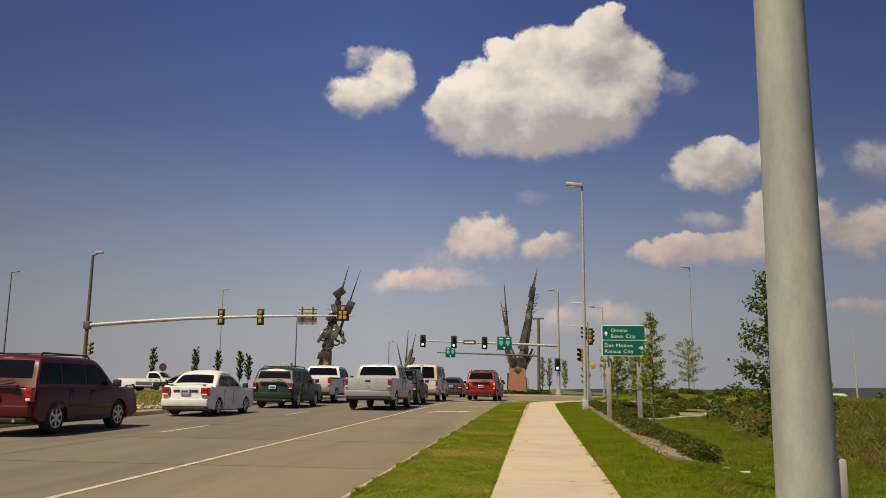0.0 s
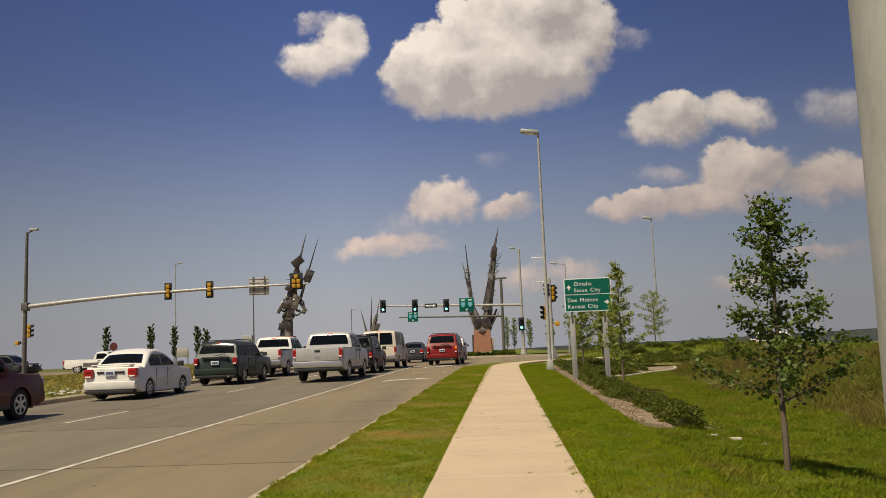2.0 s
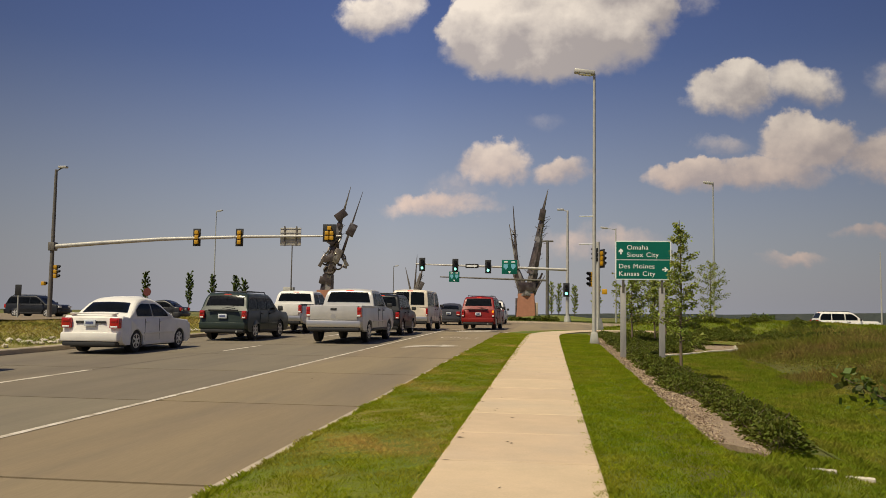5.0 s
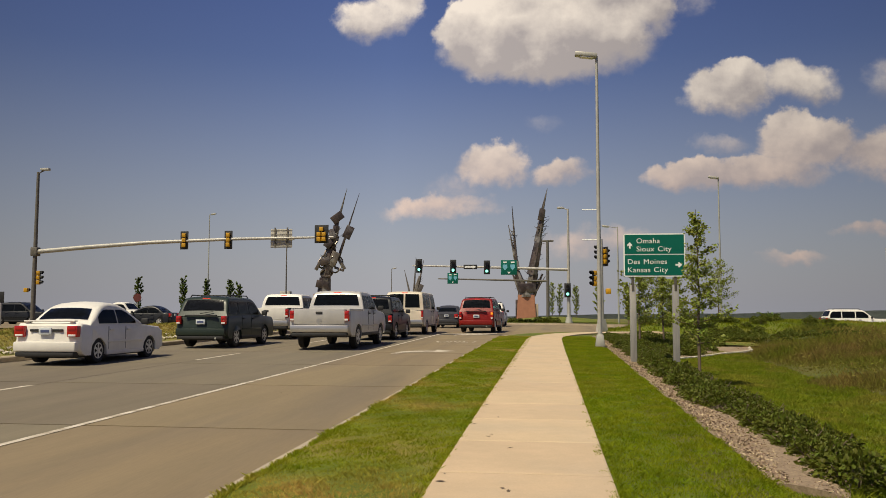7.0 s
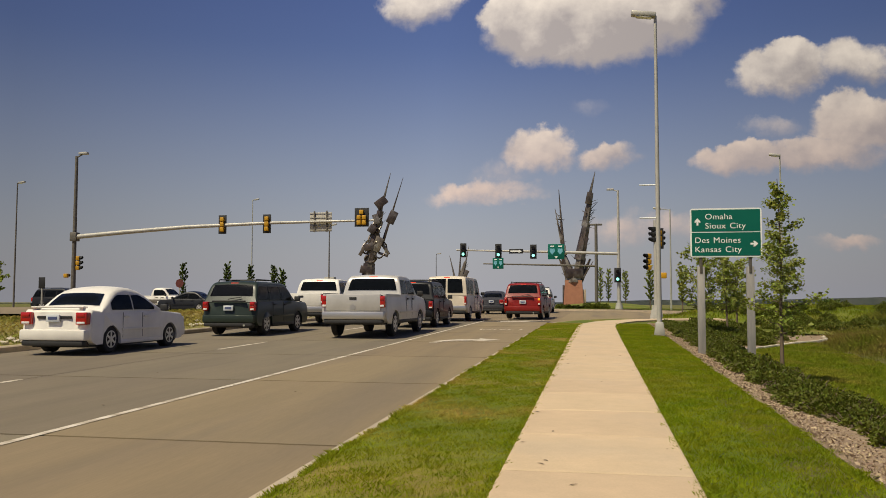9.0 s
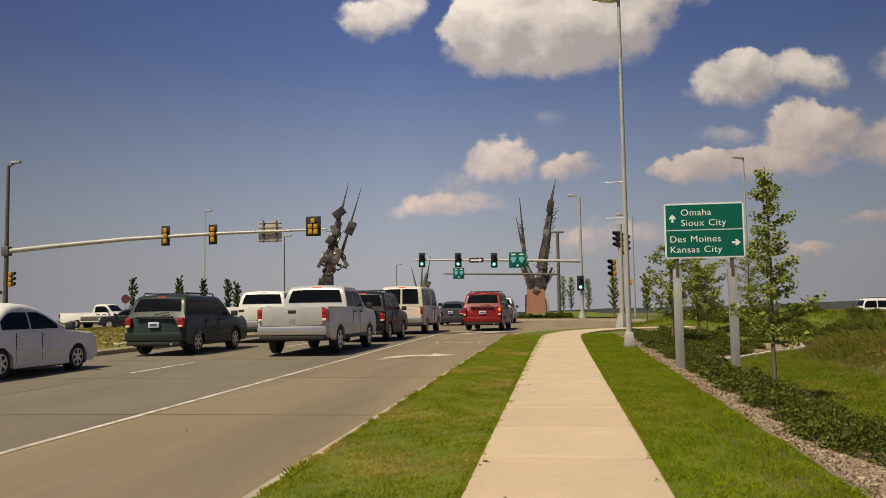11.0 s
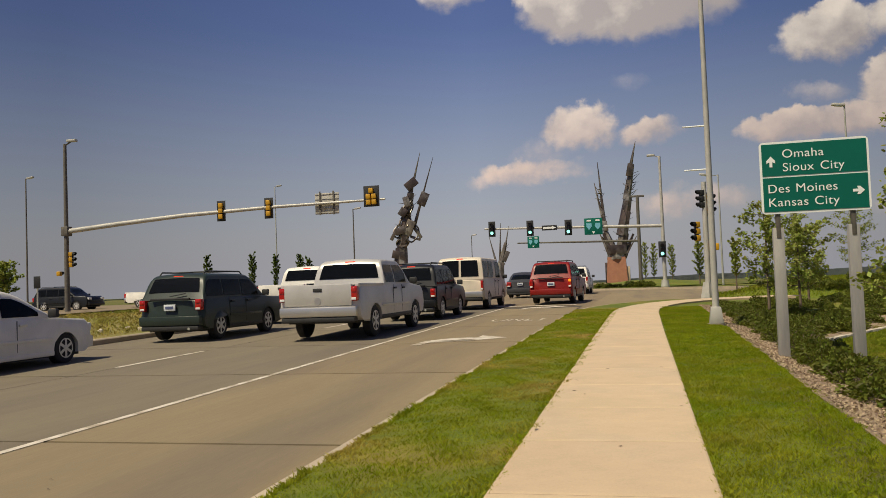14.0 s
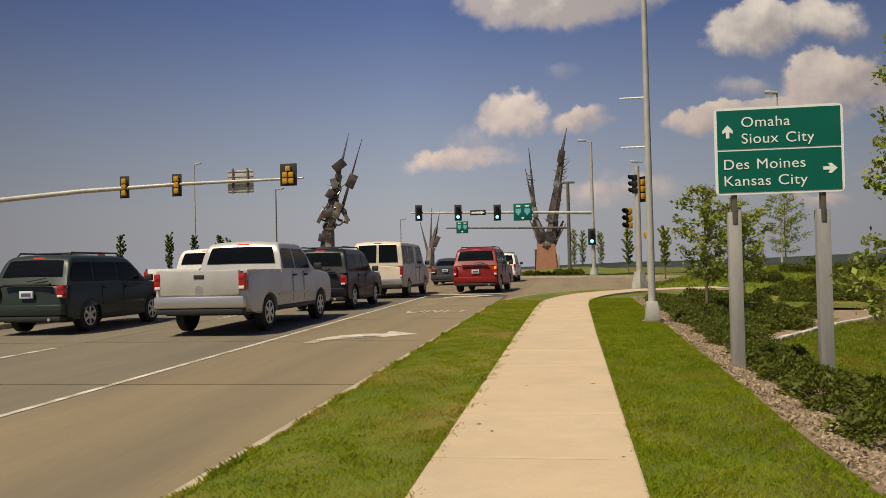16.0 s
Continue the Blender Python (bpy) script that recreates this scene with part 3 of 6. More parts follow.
def median_z(x, y):
    xl = lerp_table(y, [(-40, -22.5), (38, -22.2), (45, -21.2), (50, -19.6), (54, -17.8), (57, -16.2), (60, -14.7)])
    f = min(1.0, max(0.0, (x - xl) / (-13.55 - xl)))
    return H(y) + lerp_table(f, [(0.0, 0.0), (0.12, 0.18), (0.35, 0.38), (0.6, 0.34), (0.85, 0.13), (1.0, 0.0)]) * min(1, (-13.55 - xl) / 4) + 0.005


# Road markings.
def mark(name, pts, label, lift=-0.122):
    bm = bmesh.new()
    f = bm.faces.new([bm.verts.new((x, y, H(y) + lift)) for x, y in pts])
    bmesh.ops.triangulate(bm, faces=[f])
    return solid(name, bm, M_PAINT, label, "road marking", "structure", smooth=0)


mark("lane_line", [(-5.43, -14), (-5.33, -14), (-5.33, 45), (-5.33, 50), (-5.43, 50), (-5.43, 45)], "worn solid white line between lanes")
for k in range(5):
    y0 = -0.5 + 10.0 * k
    if y0 + 3 < 50:
        mark("lane_dash", [(-9.11, y0), (-8.99, y0), (-8.99, y0 + 3.0), (-9.11, y0 + 3.0)], "worn white dash between lanes")
mark("stop_line", [(-12.9, 51.0), (-2.6, 51.0), (-2.6, 51.5), (-12.9, 51.5)], "worn white stop line before the crossing")


def turn_arrow(y0, name):
    pts = [(-4.55, 0), (-4.35, 0), (-4.28, 0.7), (-4.1, 1.25), (-3.7, 1.6), (-3.45, 1.65), (-3.45, 1.1), (-2.75, 1.95), (-3.45, 2.8), (-3.45, 2.2), (-3.9, 2.1), (-4.25, 1.75), (-4.48, 1.1)]
    return mark(name, [(x, y0 + y * 0.82) for x, y in pts], "worn white right-turn arrow painted on the lane")


turn_arrow(33.0, "turn_arrow")
turn_arrow(48.2, "turn_arrow")
only = thing("lane_word", "worn white word painted on the lane", "road marking", (-4.35, 40.6, H(41) - 0.122), kind="structure")
w_ = letters("ONLY", 2.6, only, pose(0, 0, 0), M_PAINT, "lettering", 0.001)
w_.matrix_basis = Matrix.Diagonal((0.24, 0.85, 1, 1))


# ---- vehicles ----
def outline(s):
    """Side outline of a vehicle's lower body: y forward, z up."""
    L, c, ra, fa, R = s["L"], s["clear"], s["rear_axle"], s["front_axle"], s["arch"]
    pts = [(0.10, c + 0.06), (0.30, c)]
    for ax in (ra, fa):
        pts.append((ax - R, c))
        pts += [(ax - R * math.cos(a), s["wheel"] + R * math.sin(a)) for a in [radians(d) for d in range(0, 181, 20)]]
        pts.append((ax + R, c))
    pts += [(L - 0.25, c), (L - 0.06, c + 0.10), (L, c + 0.32), (L - 0.03, s["hood"] - 0.16), (L - 0.22, s["hood"] - 0.03)]
    pts += [(s["cowl"] + 0.25, s["belt"] - 0.02), (s["cowl"], s["belt"])]
    pts += [(s["deck_y"], s["belt"]), (0.14, s["deck"]), (0.05, s["deck"] - 0.06), (0.03, s["deck"] - 0.35), (0.0, c + 0.34), (0.02, c + 0.14)]
    return pts


def slab_body(bm, pts, w, L, pull=0.12, edge=0.045):
    cy, cz = sum(p[0] for p in pts) / len(pts), sum(p[1] for p in pts) / len(pts)
    loops = []
    for f in (-1, -0.965, -0.82, -0.4, 0.4, 0.82, 0.965, 1):
        loop = []
        for y, z in pts:
            k = abs(f)
            end = (abs(y - L / 2) / (L / 2)) ** 6
            yy = y + (L / 2 - y) / (L / 2) * pull * end * k ** 4
            zz = z - (edge if k == 1 and z > cz else 0)
            wide = w / 2 * (f if k < 1 else math.copysign(1.0, f)) * (1 - 0.05 * max(0, (z - cz)) - 0.035 * max(0, cz - z))
            loop.append(bm.verts.new((wide, yy, zz)))
        loops.append(loop)
    n = len(pts)
    for a, b in zip(loops, loops[1:]):
        for k in range(n):
            bm.faces.new((a[k], a[(k + 1) % n], b[(k + 1) % n], b[k]))
    for lp in (loops[0], loops[-1]):
        f = bm.faces.new(lp)
        bmesh.ops.triangulate(bm, faces=[f])


WHEELS = {}


def wheel_meshes(r, wide):
    if (r, wide) not in WHEELS:
        bm = bmesh.new()
        lathe(bm, [(r * 0.62, -wide / 2), (r * 0.9, -wide / 2), (r, -wide * 0.36), (r, wide * 0.36), (r * 0.9, wide / 2), (r * 0.62, wide / 2)], 24, "x")
        tyre = mesh_of("tyre", bm, M_TYRE, 40)
        bm = bmesh.new()
        lathe(bm, [(r * 0.64, wide * 0.40), (r * 0.64, wide * 0.52), (r * 0.57, wide * 0.53), (r * 0.55, wide * 0.42)], 24, "x")
        for k in range(6):
            m = Matrix.Rotation(2 * math.pi * k / 6, 4, "X")
            box(bm, (wide * 0.44, -r * 0.085, 0.02), (wide * 0.53, r * 0.085, r * 0.6), 0, m)
        lathe(bm, [(r * 0.17, wide * 0.42), (r * 0.17, wide * 0.56), (r * 0.1, wide * 0.58)], 12, "x")
        WHEELS[(r, wide)] = (tyre, mesh_of("rim", bm, M_RIM, 35))
    return WHEELS[(r, wide)]


def cabin_profile(s, foot):
    """Roof line of a cabin from its rear foot to its front foot, with rounded roof corners: y forward, z up."""
    y0, y1, y2, y3 = s["cabin"]
    corners = [Vector(q) for q in ((y0, foot), (y1, s["H"]), (y2, s["H"]), (y3, foot))]
    out = [corners[0].lerp(corners[1], k / 7) for k in range(7)]
    turn_r = s.get("roof_round", 0.22)
    for a, c, b in zip(corners, corners[1:], corners[2:]):
        p, q = c + (a - c).normalized() * turn_r, c + (b - c).normalized() * turn_r
        if c is corners[1]:
            out = [o for o in out if o.y < p.y - 0.02]
        out += [p.lerp(c, f).lerp(c.lerp(q, f), f) for f in (0, 0.25, 0.5, 0.75, 1)]
        if c is corners[1]:
            end = corners[2] + (corners[1] - corners[2]).normalized() * turn_r
            out += [q.lerp(end, k / 5) for k in range(1, 5)]
        else:
            out += [q.lerp(b, k / 7) for k in range(1, 8)]
    mid, half = (y1 + y2) / 2, (y3 - y0) / 2
    return [(o.x, o.y + s.get("crown", 0.02) * max(0.0, 1 - ((o.x - mid) / half) ** 2) * step(foot, s["H"], o.y)) for o in out]


def vehicle(name, label, category, s, x, y, turn, colour, style, drop=0.0):
    """y is the tail's place; the nose points along +y before the turn."""
    z = H(y + s["L"] / 2 if abs(turn) < 45 else y) - 0.128 - drop
    car = thing(name, label, category, (x, y, z), turn, group="vehicles on the road")
    w, L, belt, top = s["W"], s["L"], s["belt"], s["H"]
    bm = bmesh.new()
    slab_body(bm, outline(s), w, L)
    body = part("body", bm, colour, car, smooth=50)
    bm = bmesh.new()
    prism(bm, [(0.25, s["clear"] - 0.06), (L - 0.3, s["clear"] - 0.06), (L - 0.3, belt - 0.25), (0.25, belt - 0.25)], -w / 2 + 0.16, w / 2 - 0.16, "x")
    part("underbody", bm, M_TRIM, car, smooth=0)
    # cabin
    y0, y1, y2, y3 = s["cabin"]  # rear foot, rear roof, front roof, front foot
    wb, wt_ = w / 2 * 0.965, w / 2 * s.get("tumble", 0.80)
    foot = belt - 0.03
    roofline = cabin_profile(s, foot)
    narrow = lambda yy: 1 - 0.03 * (yy - y0) / (y3 - y0)  # noqa: E731

    def flank(zz):
        f = max(0.0, min(1.0, (zz - foot) / (top - foot)))
        return wb + (wt_ - wb) * (0.35 * f + 0.65 * f * f)

    def bow(k):
        (ya, za), (yb, zb) = roofline[max(0, k - 1)], roofline[min(len(roofline) - 1, k + 1)]
        n = Vector((-(zb - za), yb - ya)).normalized()
        return n, 0.035 * max(0.0, n.y)

    bm = bmesh.new()
    loops = []
    for k, (yy, zr) in enumerate(roofline):
        h = zr - foot
        rr = min(s.get("round", 0.10), 0.5 * h)
        x_ = flank(zr - rr) * narrow(yy)
        half = [(flank(foot + (h - rr) * f) * narrow(yy), foot + (h - rr) * f) for f in (0.0, 0.5, 1.0)]
        half += [(x_ - rr * (1 - math.cos(radians(a))), zr - rr * (1 - math.sin(radians(a)))) for a in (30, 60, 90)]
        half += [((x_ - rr) * f, zr + bow(k)[1] * (1 - f * f)) for f in (0.6, 0.3)]
        line = half + [(0.0, zr + bow(k)[1])] + [(-a, b) for a, b in reversed(half)]
        loops.append([bm.verts.new((a, yy, b)) for a, b in line])
    for a, b in zip(loops, loops[1:]):
        for k in range(len(a) - 1):
            bm.faces.new((a[k], a[k + 1], b[k + 1], b[k]))
    part("cabin", bm, colour, car, smooth=50)

    def glass(name, grid):
        g = bmesh.new()
        vs_ = [[g.verts.new(q) for q in row] for row in grid]
        for a, b in zip(vs_, vs_[1:]):
            for k in range(len(a) - 1):
                g.faces.new((a[k], a[k + 1], b[k + 1], b[k]))
        bmesh.ops.solidify(g, geom=g.faces, thickness=0.012)
        part(name, g, M_GLASS, car, "dark tinted glass", smooth=40)

    def end_glass(name, rear, f0=-1.0, f1=1.0):
        grid = []
        for k, (yy, zr) in enumerate(roofline):
            n, b_ = bow(k)
            if (yy < (y1 + y2) / 2) == rear and foot + s.get("sill", 0.12) < zr < top - 0.075:
                half = flank(zr) * narrow(yy) - 0.14
                grid.append([(half * f, yy + n.x * 0.012, zr + b_ * (1 - f * f * 0.8) + n.y * 0.012 + 0.002) for f in [f0 + (f1 - f0) * i / 6 for i in range(7)]])
        glass(name, grid)

    for f0, f1 in ((-0.95, -0.06), (0.06, 0.95)) if style == "van" else ((-1.0, 1.0),):
        end_glass("rear_window", True, f0, f1)
    end_glass("windscreen", False)
    for a, b in s["side_panes"]:
        cols = []
        for k in range(11):
            yy = y0 + (y3 - y0) * (a + (b - a) * k / 10)
            zt = min(lerp_table(yy, roofline), top) - 0.125
            if zt > belt + 0.07:
                cols.append([(yy, belt + 0.045 + (zt - belt - 0.045) * f) for f in (0, 0.5, 1)])
        for side in (-1, 1):
            glass("side_window", [[(side * (flank(zz) * narrow(yy) + 0.007), yy, zz) for yy, zz in c_] for c_ in cols])
    # wheels
    tyre, rim = wheel_meshes(s["wheel"], 0.23)
    for ax in (s["rear_axle"], s["front_axle"]):
        for side in (-1, 1):
            wh = share("wheel", tyre, car, pose(side * (w / 2 - 0.14), ax, s["wheel"], 0, 0, 0 if side > 0 else 180))
            share("rim", rim, wh, label="silver alloy rim")
    # bumpers, sills
    c = s["clear"]
    bump_mat = colour if style in ("suv", "sedan") else M_CHROME
    bm = bmesh.new()
    box(bm, (-w / 2 + 0.05, -0.07, c + 0.10), (w / 2 - 0.05, 0.16, c + 0.34), 0.04)
    part("rear_bumper", bm, bump_mat if style != "van" else M_CHROME, car)
    bm = bmesh.new()
    box(bm, (-w / 2 + 0.1, -0.05, c - 0.02), (w / 2 - 0.1, 0.2, c + 0.10), 0.03)
    part("bumper_valance", bm, M_TRIM, car)
    bm = bmesh.new()
    box(bm, (-w / 2 + 0.06, L - 0.14, c + 0.06), (w / 2 - 0.06, L + 0.05, c + 0.3), 0.04)
    part("front_bumper", bm, bump_mat, car)
    for side in (-1, 1):
        bm = bmesh.new()
        box(bm, (side * (w / 2 - 0.02) - 0.03, s["rear_axle"] + s["arch"], c - 0.02), (side * (w / 2 - 0.02) + 0.03, s["front_axle"] - s["arch"], c + 0.07), 0.015)
        part("sill", bm, colour if style == "sedan" else M_TRIM, car)
        # tail lamps
        lz0, lz1, lw = s["lamp"]
        bm = bmesh.new()
        x0 = side * (w / 2 - 0.035 - lw / 2)
        box(bm, (x0 - lw / 2, -0.015, lz0), (x0 + lw / 2, 0.16, lz1), 0.02)
        tail = part("tail_lamp", bm, M_REDLAMP, car, "red tail lamp")
        bm = bmesh.new()
        h = lz1 - lz0
        box(bm, (x0 - lw * 0.36, -0.03, lz0 + h * 0.62), (x0 + lw * 0.36, 0.0, lz1 - h * 0.1), 0.008)
        part("lens", bm, M_AMBER if side > 0 and s.get("signal") else M_REDLAMP, tail)
        bm = bmesh.new()
        box(bm, (x0 - lw * 0.36, -0.028, lz0 + h * 0.06), (x0 + lw * 0.36, 0.0, lz0 + h * 0.24), 0.008)
        part("lens", bm, M_CLEAR, tail)
        bm = bmesh.new()
        box(bm, (side * (w / 2 - 0.24) - 0.17, L - 0.16, s["hood"] - 0.28), (side * (w / 2 - 0.24) + 0.17, L + 0.005, s["hood"] - 0.12), 0.03)
        part("headlamp", bm, M_CLEAR, car)
        # mirrors
        bm = bmesh.new()
        my = y3 - 0.28
        box(bm, (side * (w / 2 + 0.1) - 0.1, my - 0.06, belt), (side * (w / 2 + 0.1) + 0.1, my + 0.05, belt + 0.17), 0.03)
        part("mirror", bm, M_TRIM, car)
        # door handles and door seams
        for f in (s.get("doors", (0.36, 0.6))):
            yy = y0 + (y3 - y0) * f
            bm = bmesh.new()
            box(bm, (side * (w / 2 - 0.005) - 0.02, yy - 0.1, belt - 0.13), (side * (w / 2 - 0.005) + 0.02, yy + 0.1, belt - 0.085), 0.01)
            part("door_handle", bm, M_TRIM if style != "sedan" else colour, car)
            bm = bmesh.new()
            box(bm, (side * (w / 2) * 0.992 - 0.006, yy - 0.16, c + 0.12), (side * (w / 2) * 0.992 + 0.006, yy - 0.152, belt - 0.02))
            part("door_seam", bm, M_TRIM, car)
        if style in ("suv", "sedan", "truck"):
            bm = bmesh.new()
            box(bm, (side * w / 2 - 0.014, s["rear_axle"] + s["arch"] + 0.04, c + 0.28 - s.get("band", 0)), (side * w / 2 + 0.014, s["front_axle"] - s["arch"] - 0.04, c + 0.34 + s.get("band", 0)), 0.006)
            part("side_moulding", bm, M_BROWNPOLE if s.get("band") else colour, car)
    # plate
    px, pz = s.get("plate", (0, belt - 0.42))
    bm = bmesh.new()
    box(bm, (px - 0.16, -0.035, pz - 0.08), (px + 0.16, 0.02, pz + 0.08), 0.01)
    plate = part("number_plate", bm, M_PLATE, car, "pale number plate with an unreadable dark bar")
    bm = bmesh.new()
    box(bm, (px - 0.11, -0.042, pz - 0.03), (px + 0.11, -0.034, pz + 0.035))
    part("plate_bar", bm, M_PLATEBAR, plate)
    # high brake lamp
    bm = bmesh.new()
    hy = next(yy for yy, zr in roofline if zr > top - 0.06)
    box(bm, (-0.14, hy - 0.025, top - 0.06), (0.14, hy + 0.06, top - 0.015), 0.012)
    part("high_brake_lamp", bm, M_BRAKE, car, "lit red high brake lamp")
    if s.get("rails"):
        for side in (-1, 1):
            bm = bmesh.new()
            xx = side * wt_ * 0.84
            path_tube(bm, [(xx, y1 + 0.1, top - 0.03), (xx, y1 + 0.25, top + 0.09), (xx, y2 - 0.25, top + 0.09), (xx, y2 - 0.08, top - 0.03)], [0.02] * 4, 8)
            part("roof_rail", bm, M_TRIM, car)
        for f in (0.3, 0.75):
            bm = bmesh.new()
            yy = y1 + (y2 - y1) * f
            tube(bm, (-wt_ * 0.84, yy, top + 0.09), (wt_ * 0.84, yy, top + 0.09), 0.015, n=8)
            part("cross_bar", bm, M_TRIM, car)
    if style == "suv":
        bm = bmesh.new()
        box(bm, (-0.55, -0.025, belt - 0.03), (0.55, 0.06, belt + 0.02), 0.012)
        part("tailgate_trim", bm, M_TRIM if not s.get("spare") else colour, car)
        bm = bmesh.new()
        tube(bm, (-0.05, y0 - 0.03, belt + 0.06), (0.38, y0 + 0.01, belt + 0.13), 0.012, n=6)
        part("rear_wiper", bm, M_TRIM, car)
        bm = bmesh.new()
        tube(bm, (w * 0.3, -0.06, c + 0.02), (w * 0.3, 0.3, c + 0.02), 0.035, n=10)
        part("exhaust_pipe", bm, M_GALV, car)
    if s.get("spare"):
        spare = share("spare_wheel", tyre, car, pose(-0.12, -0.13, belt - 0.30, 0, 0, -90))
        share("rim", rim, spare, label="silver spoked rim")
    if s.get("wing"):
        bm = bmesh.new()
        box(bm, (-w / 2 + 0.2, 0.1, s["deck"] + 0.035), (w / 2 - 0.2, 0.28, s["deck"] + 0.07), 0.015)
        for side in (-1, 1):
            box(bm, (side * (w / 2 - 0.28) - 0.04, 0.14, s["deck"] - 0.05), (side * (w / 2 - 0.28) + 0.04, 0.26, s["deck"] + 0.05), 0.01)
        part("boot_spoiler", bm, colour, car)
        bm = bmesh.new()
        box(bm, (-0.42, 0.015, s["deck"] - 0.20), (0.42, 0.07, s["deck"] - 0.14), 0.01)
        part("boot_grip", bm, M_TRIM, car)
    if style == "truck":
        ybed = y0 - 0.05
        # Flat dark top stands in for the shaded hollow of the open bed.
        bm = bmesh.new()
        box(bm, (-w / 2 + 0.12, 0.12, belt - 0.2), (w / 2 - 0.12, ybed, belt + 0.006))
        part("bed_liner", bm, M_INTERIOR, car)
        for side in (-1, 1):
            bm = bmesh.new()
            box(bm, (side * (w / 2 - 0.08) - 0.05, 0.1, belt - 0.06), (side * (w / 2 - 0.08) + 0.05, ybed, belt + 0.035), 0.015)
            part("bed_rail", bm, s.get("rail_mat", colour), car)
        bm = bmesh.new()
        box(bm, (-w / 2 + 0.17, -0.02, c + 0.36), (w / 2 - 0.17, 0.10, belt + 0.03), 0.02)
        gate = part("tailgate", bm, colour, car)
        bm = bmesh.new()
        box(bm, (-0.11, -0.035, belt - 0.14), (0.11, -0.01, belt - 0.06), 0.01)
        part("tailgate_handle", bm, M_TRIM, gate)
        bm = bmesh.new()
        lathe(bm, [(0.085, -0.03), (0.085, -0.015)], 16, "y", (0, 0, belt - 0.36))
        part("emblem", bm, M_CHROME if not s.get("emblem") else M_TRIM, gate)
    return car


SUV = dict(L=4.75, W=1.87, H=1.70, clear=0.30, wheel=0.36, arch=0.43, rear_axle=0.95, front_axle=3.72, hood=1.06, belt=1.06, deck=1.05, deck_y=0.2, cowl=3.55,
           cabin=(0.10, 0.42, 2.75, 3.62), side_panes=((0.05, 0.29), (0.31, 0.58), (0.60, 0.86)), lamp=(0.72, 1.03, 0.15), rails=True, plate=(0, 0.80), tumble=0.82, doors=(0.42, 0.68))
ENVOY = dict(SUV, L=4.87, W=1.90, H=1.80, belt=1.13, deck=1.12, hood=1.12, lamp=(0.70, 1.10, 0.14), plate=(0.02, 0.86), signal=True)
EQUINOX = dict(SUV, L=4.80, W=1.82, H=1.68, belt=1.08, deck=1.07, lamp=(0.78, 1.06, 0.17), plate=(0.0, 0.86))
LIBERTY = dict(SUV, L=4.43, W=1.82, H=1.76, belt=1.10, deck=1.10, rear_axle=0.9, front_axle=3.5, cowl=3.3, cabin=(0.10, 0.34, 2.5, 3.3), spare=True, plate=(-0.55, 0.62), lamp=(0.72, 1.0, 0.16))
MINIVAN = dict(SUV, L=4.9, W=1.9, H=1.72, belt=1.05, deck=1.03, lamp=(0.75, 1.1, 0.13), rails=True, plate=(0, 0.78))
SEDAN = dict(L=4.38, W=1.70, H=1.45, clear=0.21, wheel=0.31, arch=0.36, rear_axle=0.92, front_axle=3.53, hood=0.89, belt=0.93, deck=0.99, deck_y=0.62, cowl=3.2,
             cabin=(0.50, 1.22, 2.25, 3.32), side_panes=((0.16, 0.47), (0.49, 0.90)), lamp=(0.66, 0.93, 0.27), plate=(0, 0.80), tumble=0.74, wing=True, doors=(0.36, 0.66), round=0.14, roof_round=0.45, crown=0.05, sill=0.10)
PICKUP = dict(L=5.8, W=2.02, H=1.90, clear=0.44, wheel=0.39, arch=0.47, rear_axle=1.25, front_axle=4.80, hood=1.22, belt=1.27, deck=1.27, deck_y=0.3, cowl=4.55,
              cabin=(2.05, 2.22, 3.75, 4.55), side_panes=((0.06, 0.36), (0.40, 0.80)), lamp=(0.90, 1.24, 0.16), plate=(0.0, 0.62), tumble=0.80, doors=(0.33, 0.64))
OLDPICKUP = dict(PICKUP, band=0.12, L=5.3, W=1.95, H=1.75, belt=1.15, deck=1.15, hood=1.12, cabin=(2.6, 2.75, 3.6, 4.2), cowl=4.2, front_axle=4.4, side_panes=((0.15, 0.8),), lamp=(0.8, 1.1, 0.12))
VAN = dict(L=5.5, W=2.0, H=2.08, clear=0.38, wheel=0.37, arch=0.44, rear_axle=1.2, front_axle=4.55, hood=1.15, belt=1.22, deck=1.22, deck_y=0.2, cowl=4.7,
           cabin=(0.08, 0.18, 4.0, 4.75), side_panes=((0.03, 0.25), (0.28, 0.5), (0.62, 0.86)), lamp=(0.75, 1.15, 0.1), plate=(-0.1, 0.95), tumble=0.88, doors=(0.55, 0.72))

P_MAROON, P_RED = paint("maroon_paint", (0.092, 0.006, 0.004)), paint("red_paint", (0.23, 0.013, 0.010))
P_WHITE, P_SILVER = paint("white_paint", (0.80, 0.77, 0.70), 0.0), paint("silver_paint", (0.58, 0.56, 0.52), 0.3, 0.36)
P_GREEN, P_BLACK = paint("dark_green_grey_paint", (0.024, 0.036, 0.028)), paint("black_paint", (0.012, 0.013, 0.014))
P_CREAM, P_DKRED = paint("cream_paint", (0.66, 0.58, 0.46), 0.0), paint("dark_grey_paint", (0.05, 0.05, 0.055))

vehicle("sport_utility", "dark maroon sport utility car with roof rails on the road", "car", SUV, -11.75, 17.2, 0, P_MAROON, "suv")
vehicle("sport_utility", "bright red sport utility car with amber turn lamp lit", "car", ENVOY, -3.8, 52.6, -3, P_RED, "suv")
vehicle("sedan", "white four-door sedan with boot spoiler on the road", "car", SEDAN, -11.75, 27.0, 0, P_WHITE, "sedan")
vehicle("crossover", "dark grey-green crossover car with tinted windows", "car", EQUINOX, -11.4, 35.0, 0, P_GREEN, "suv")
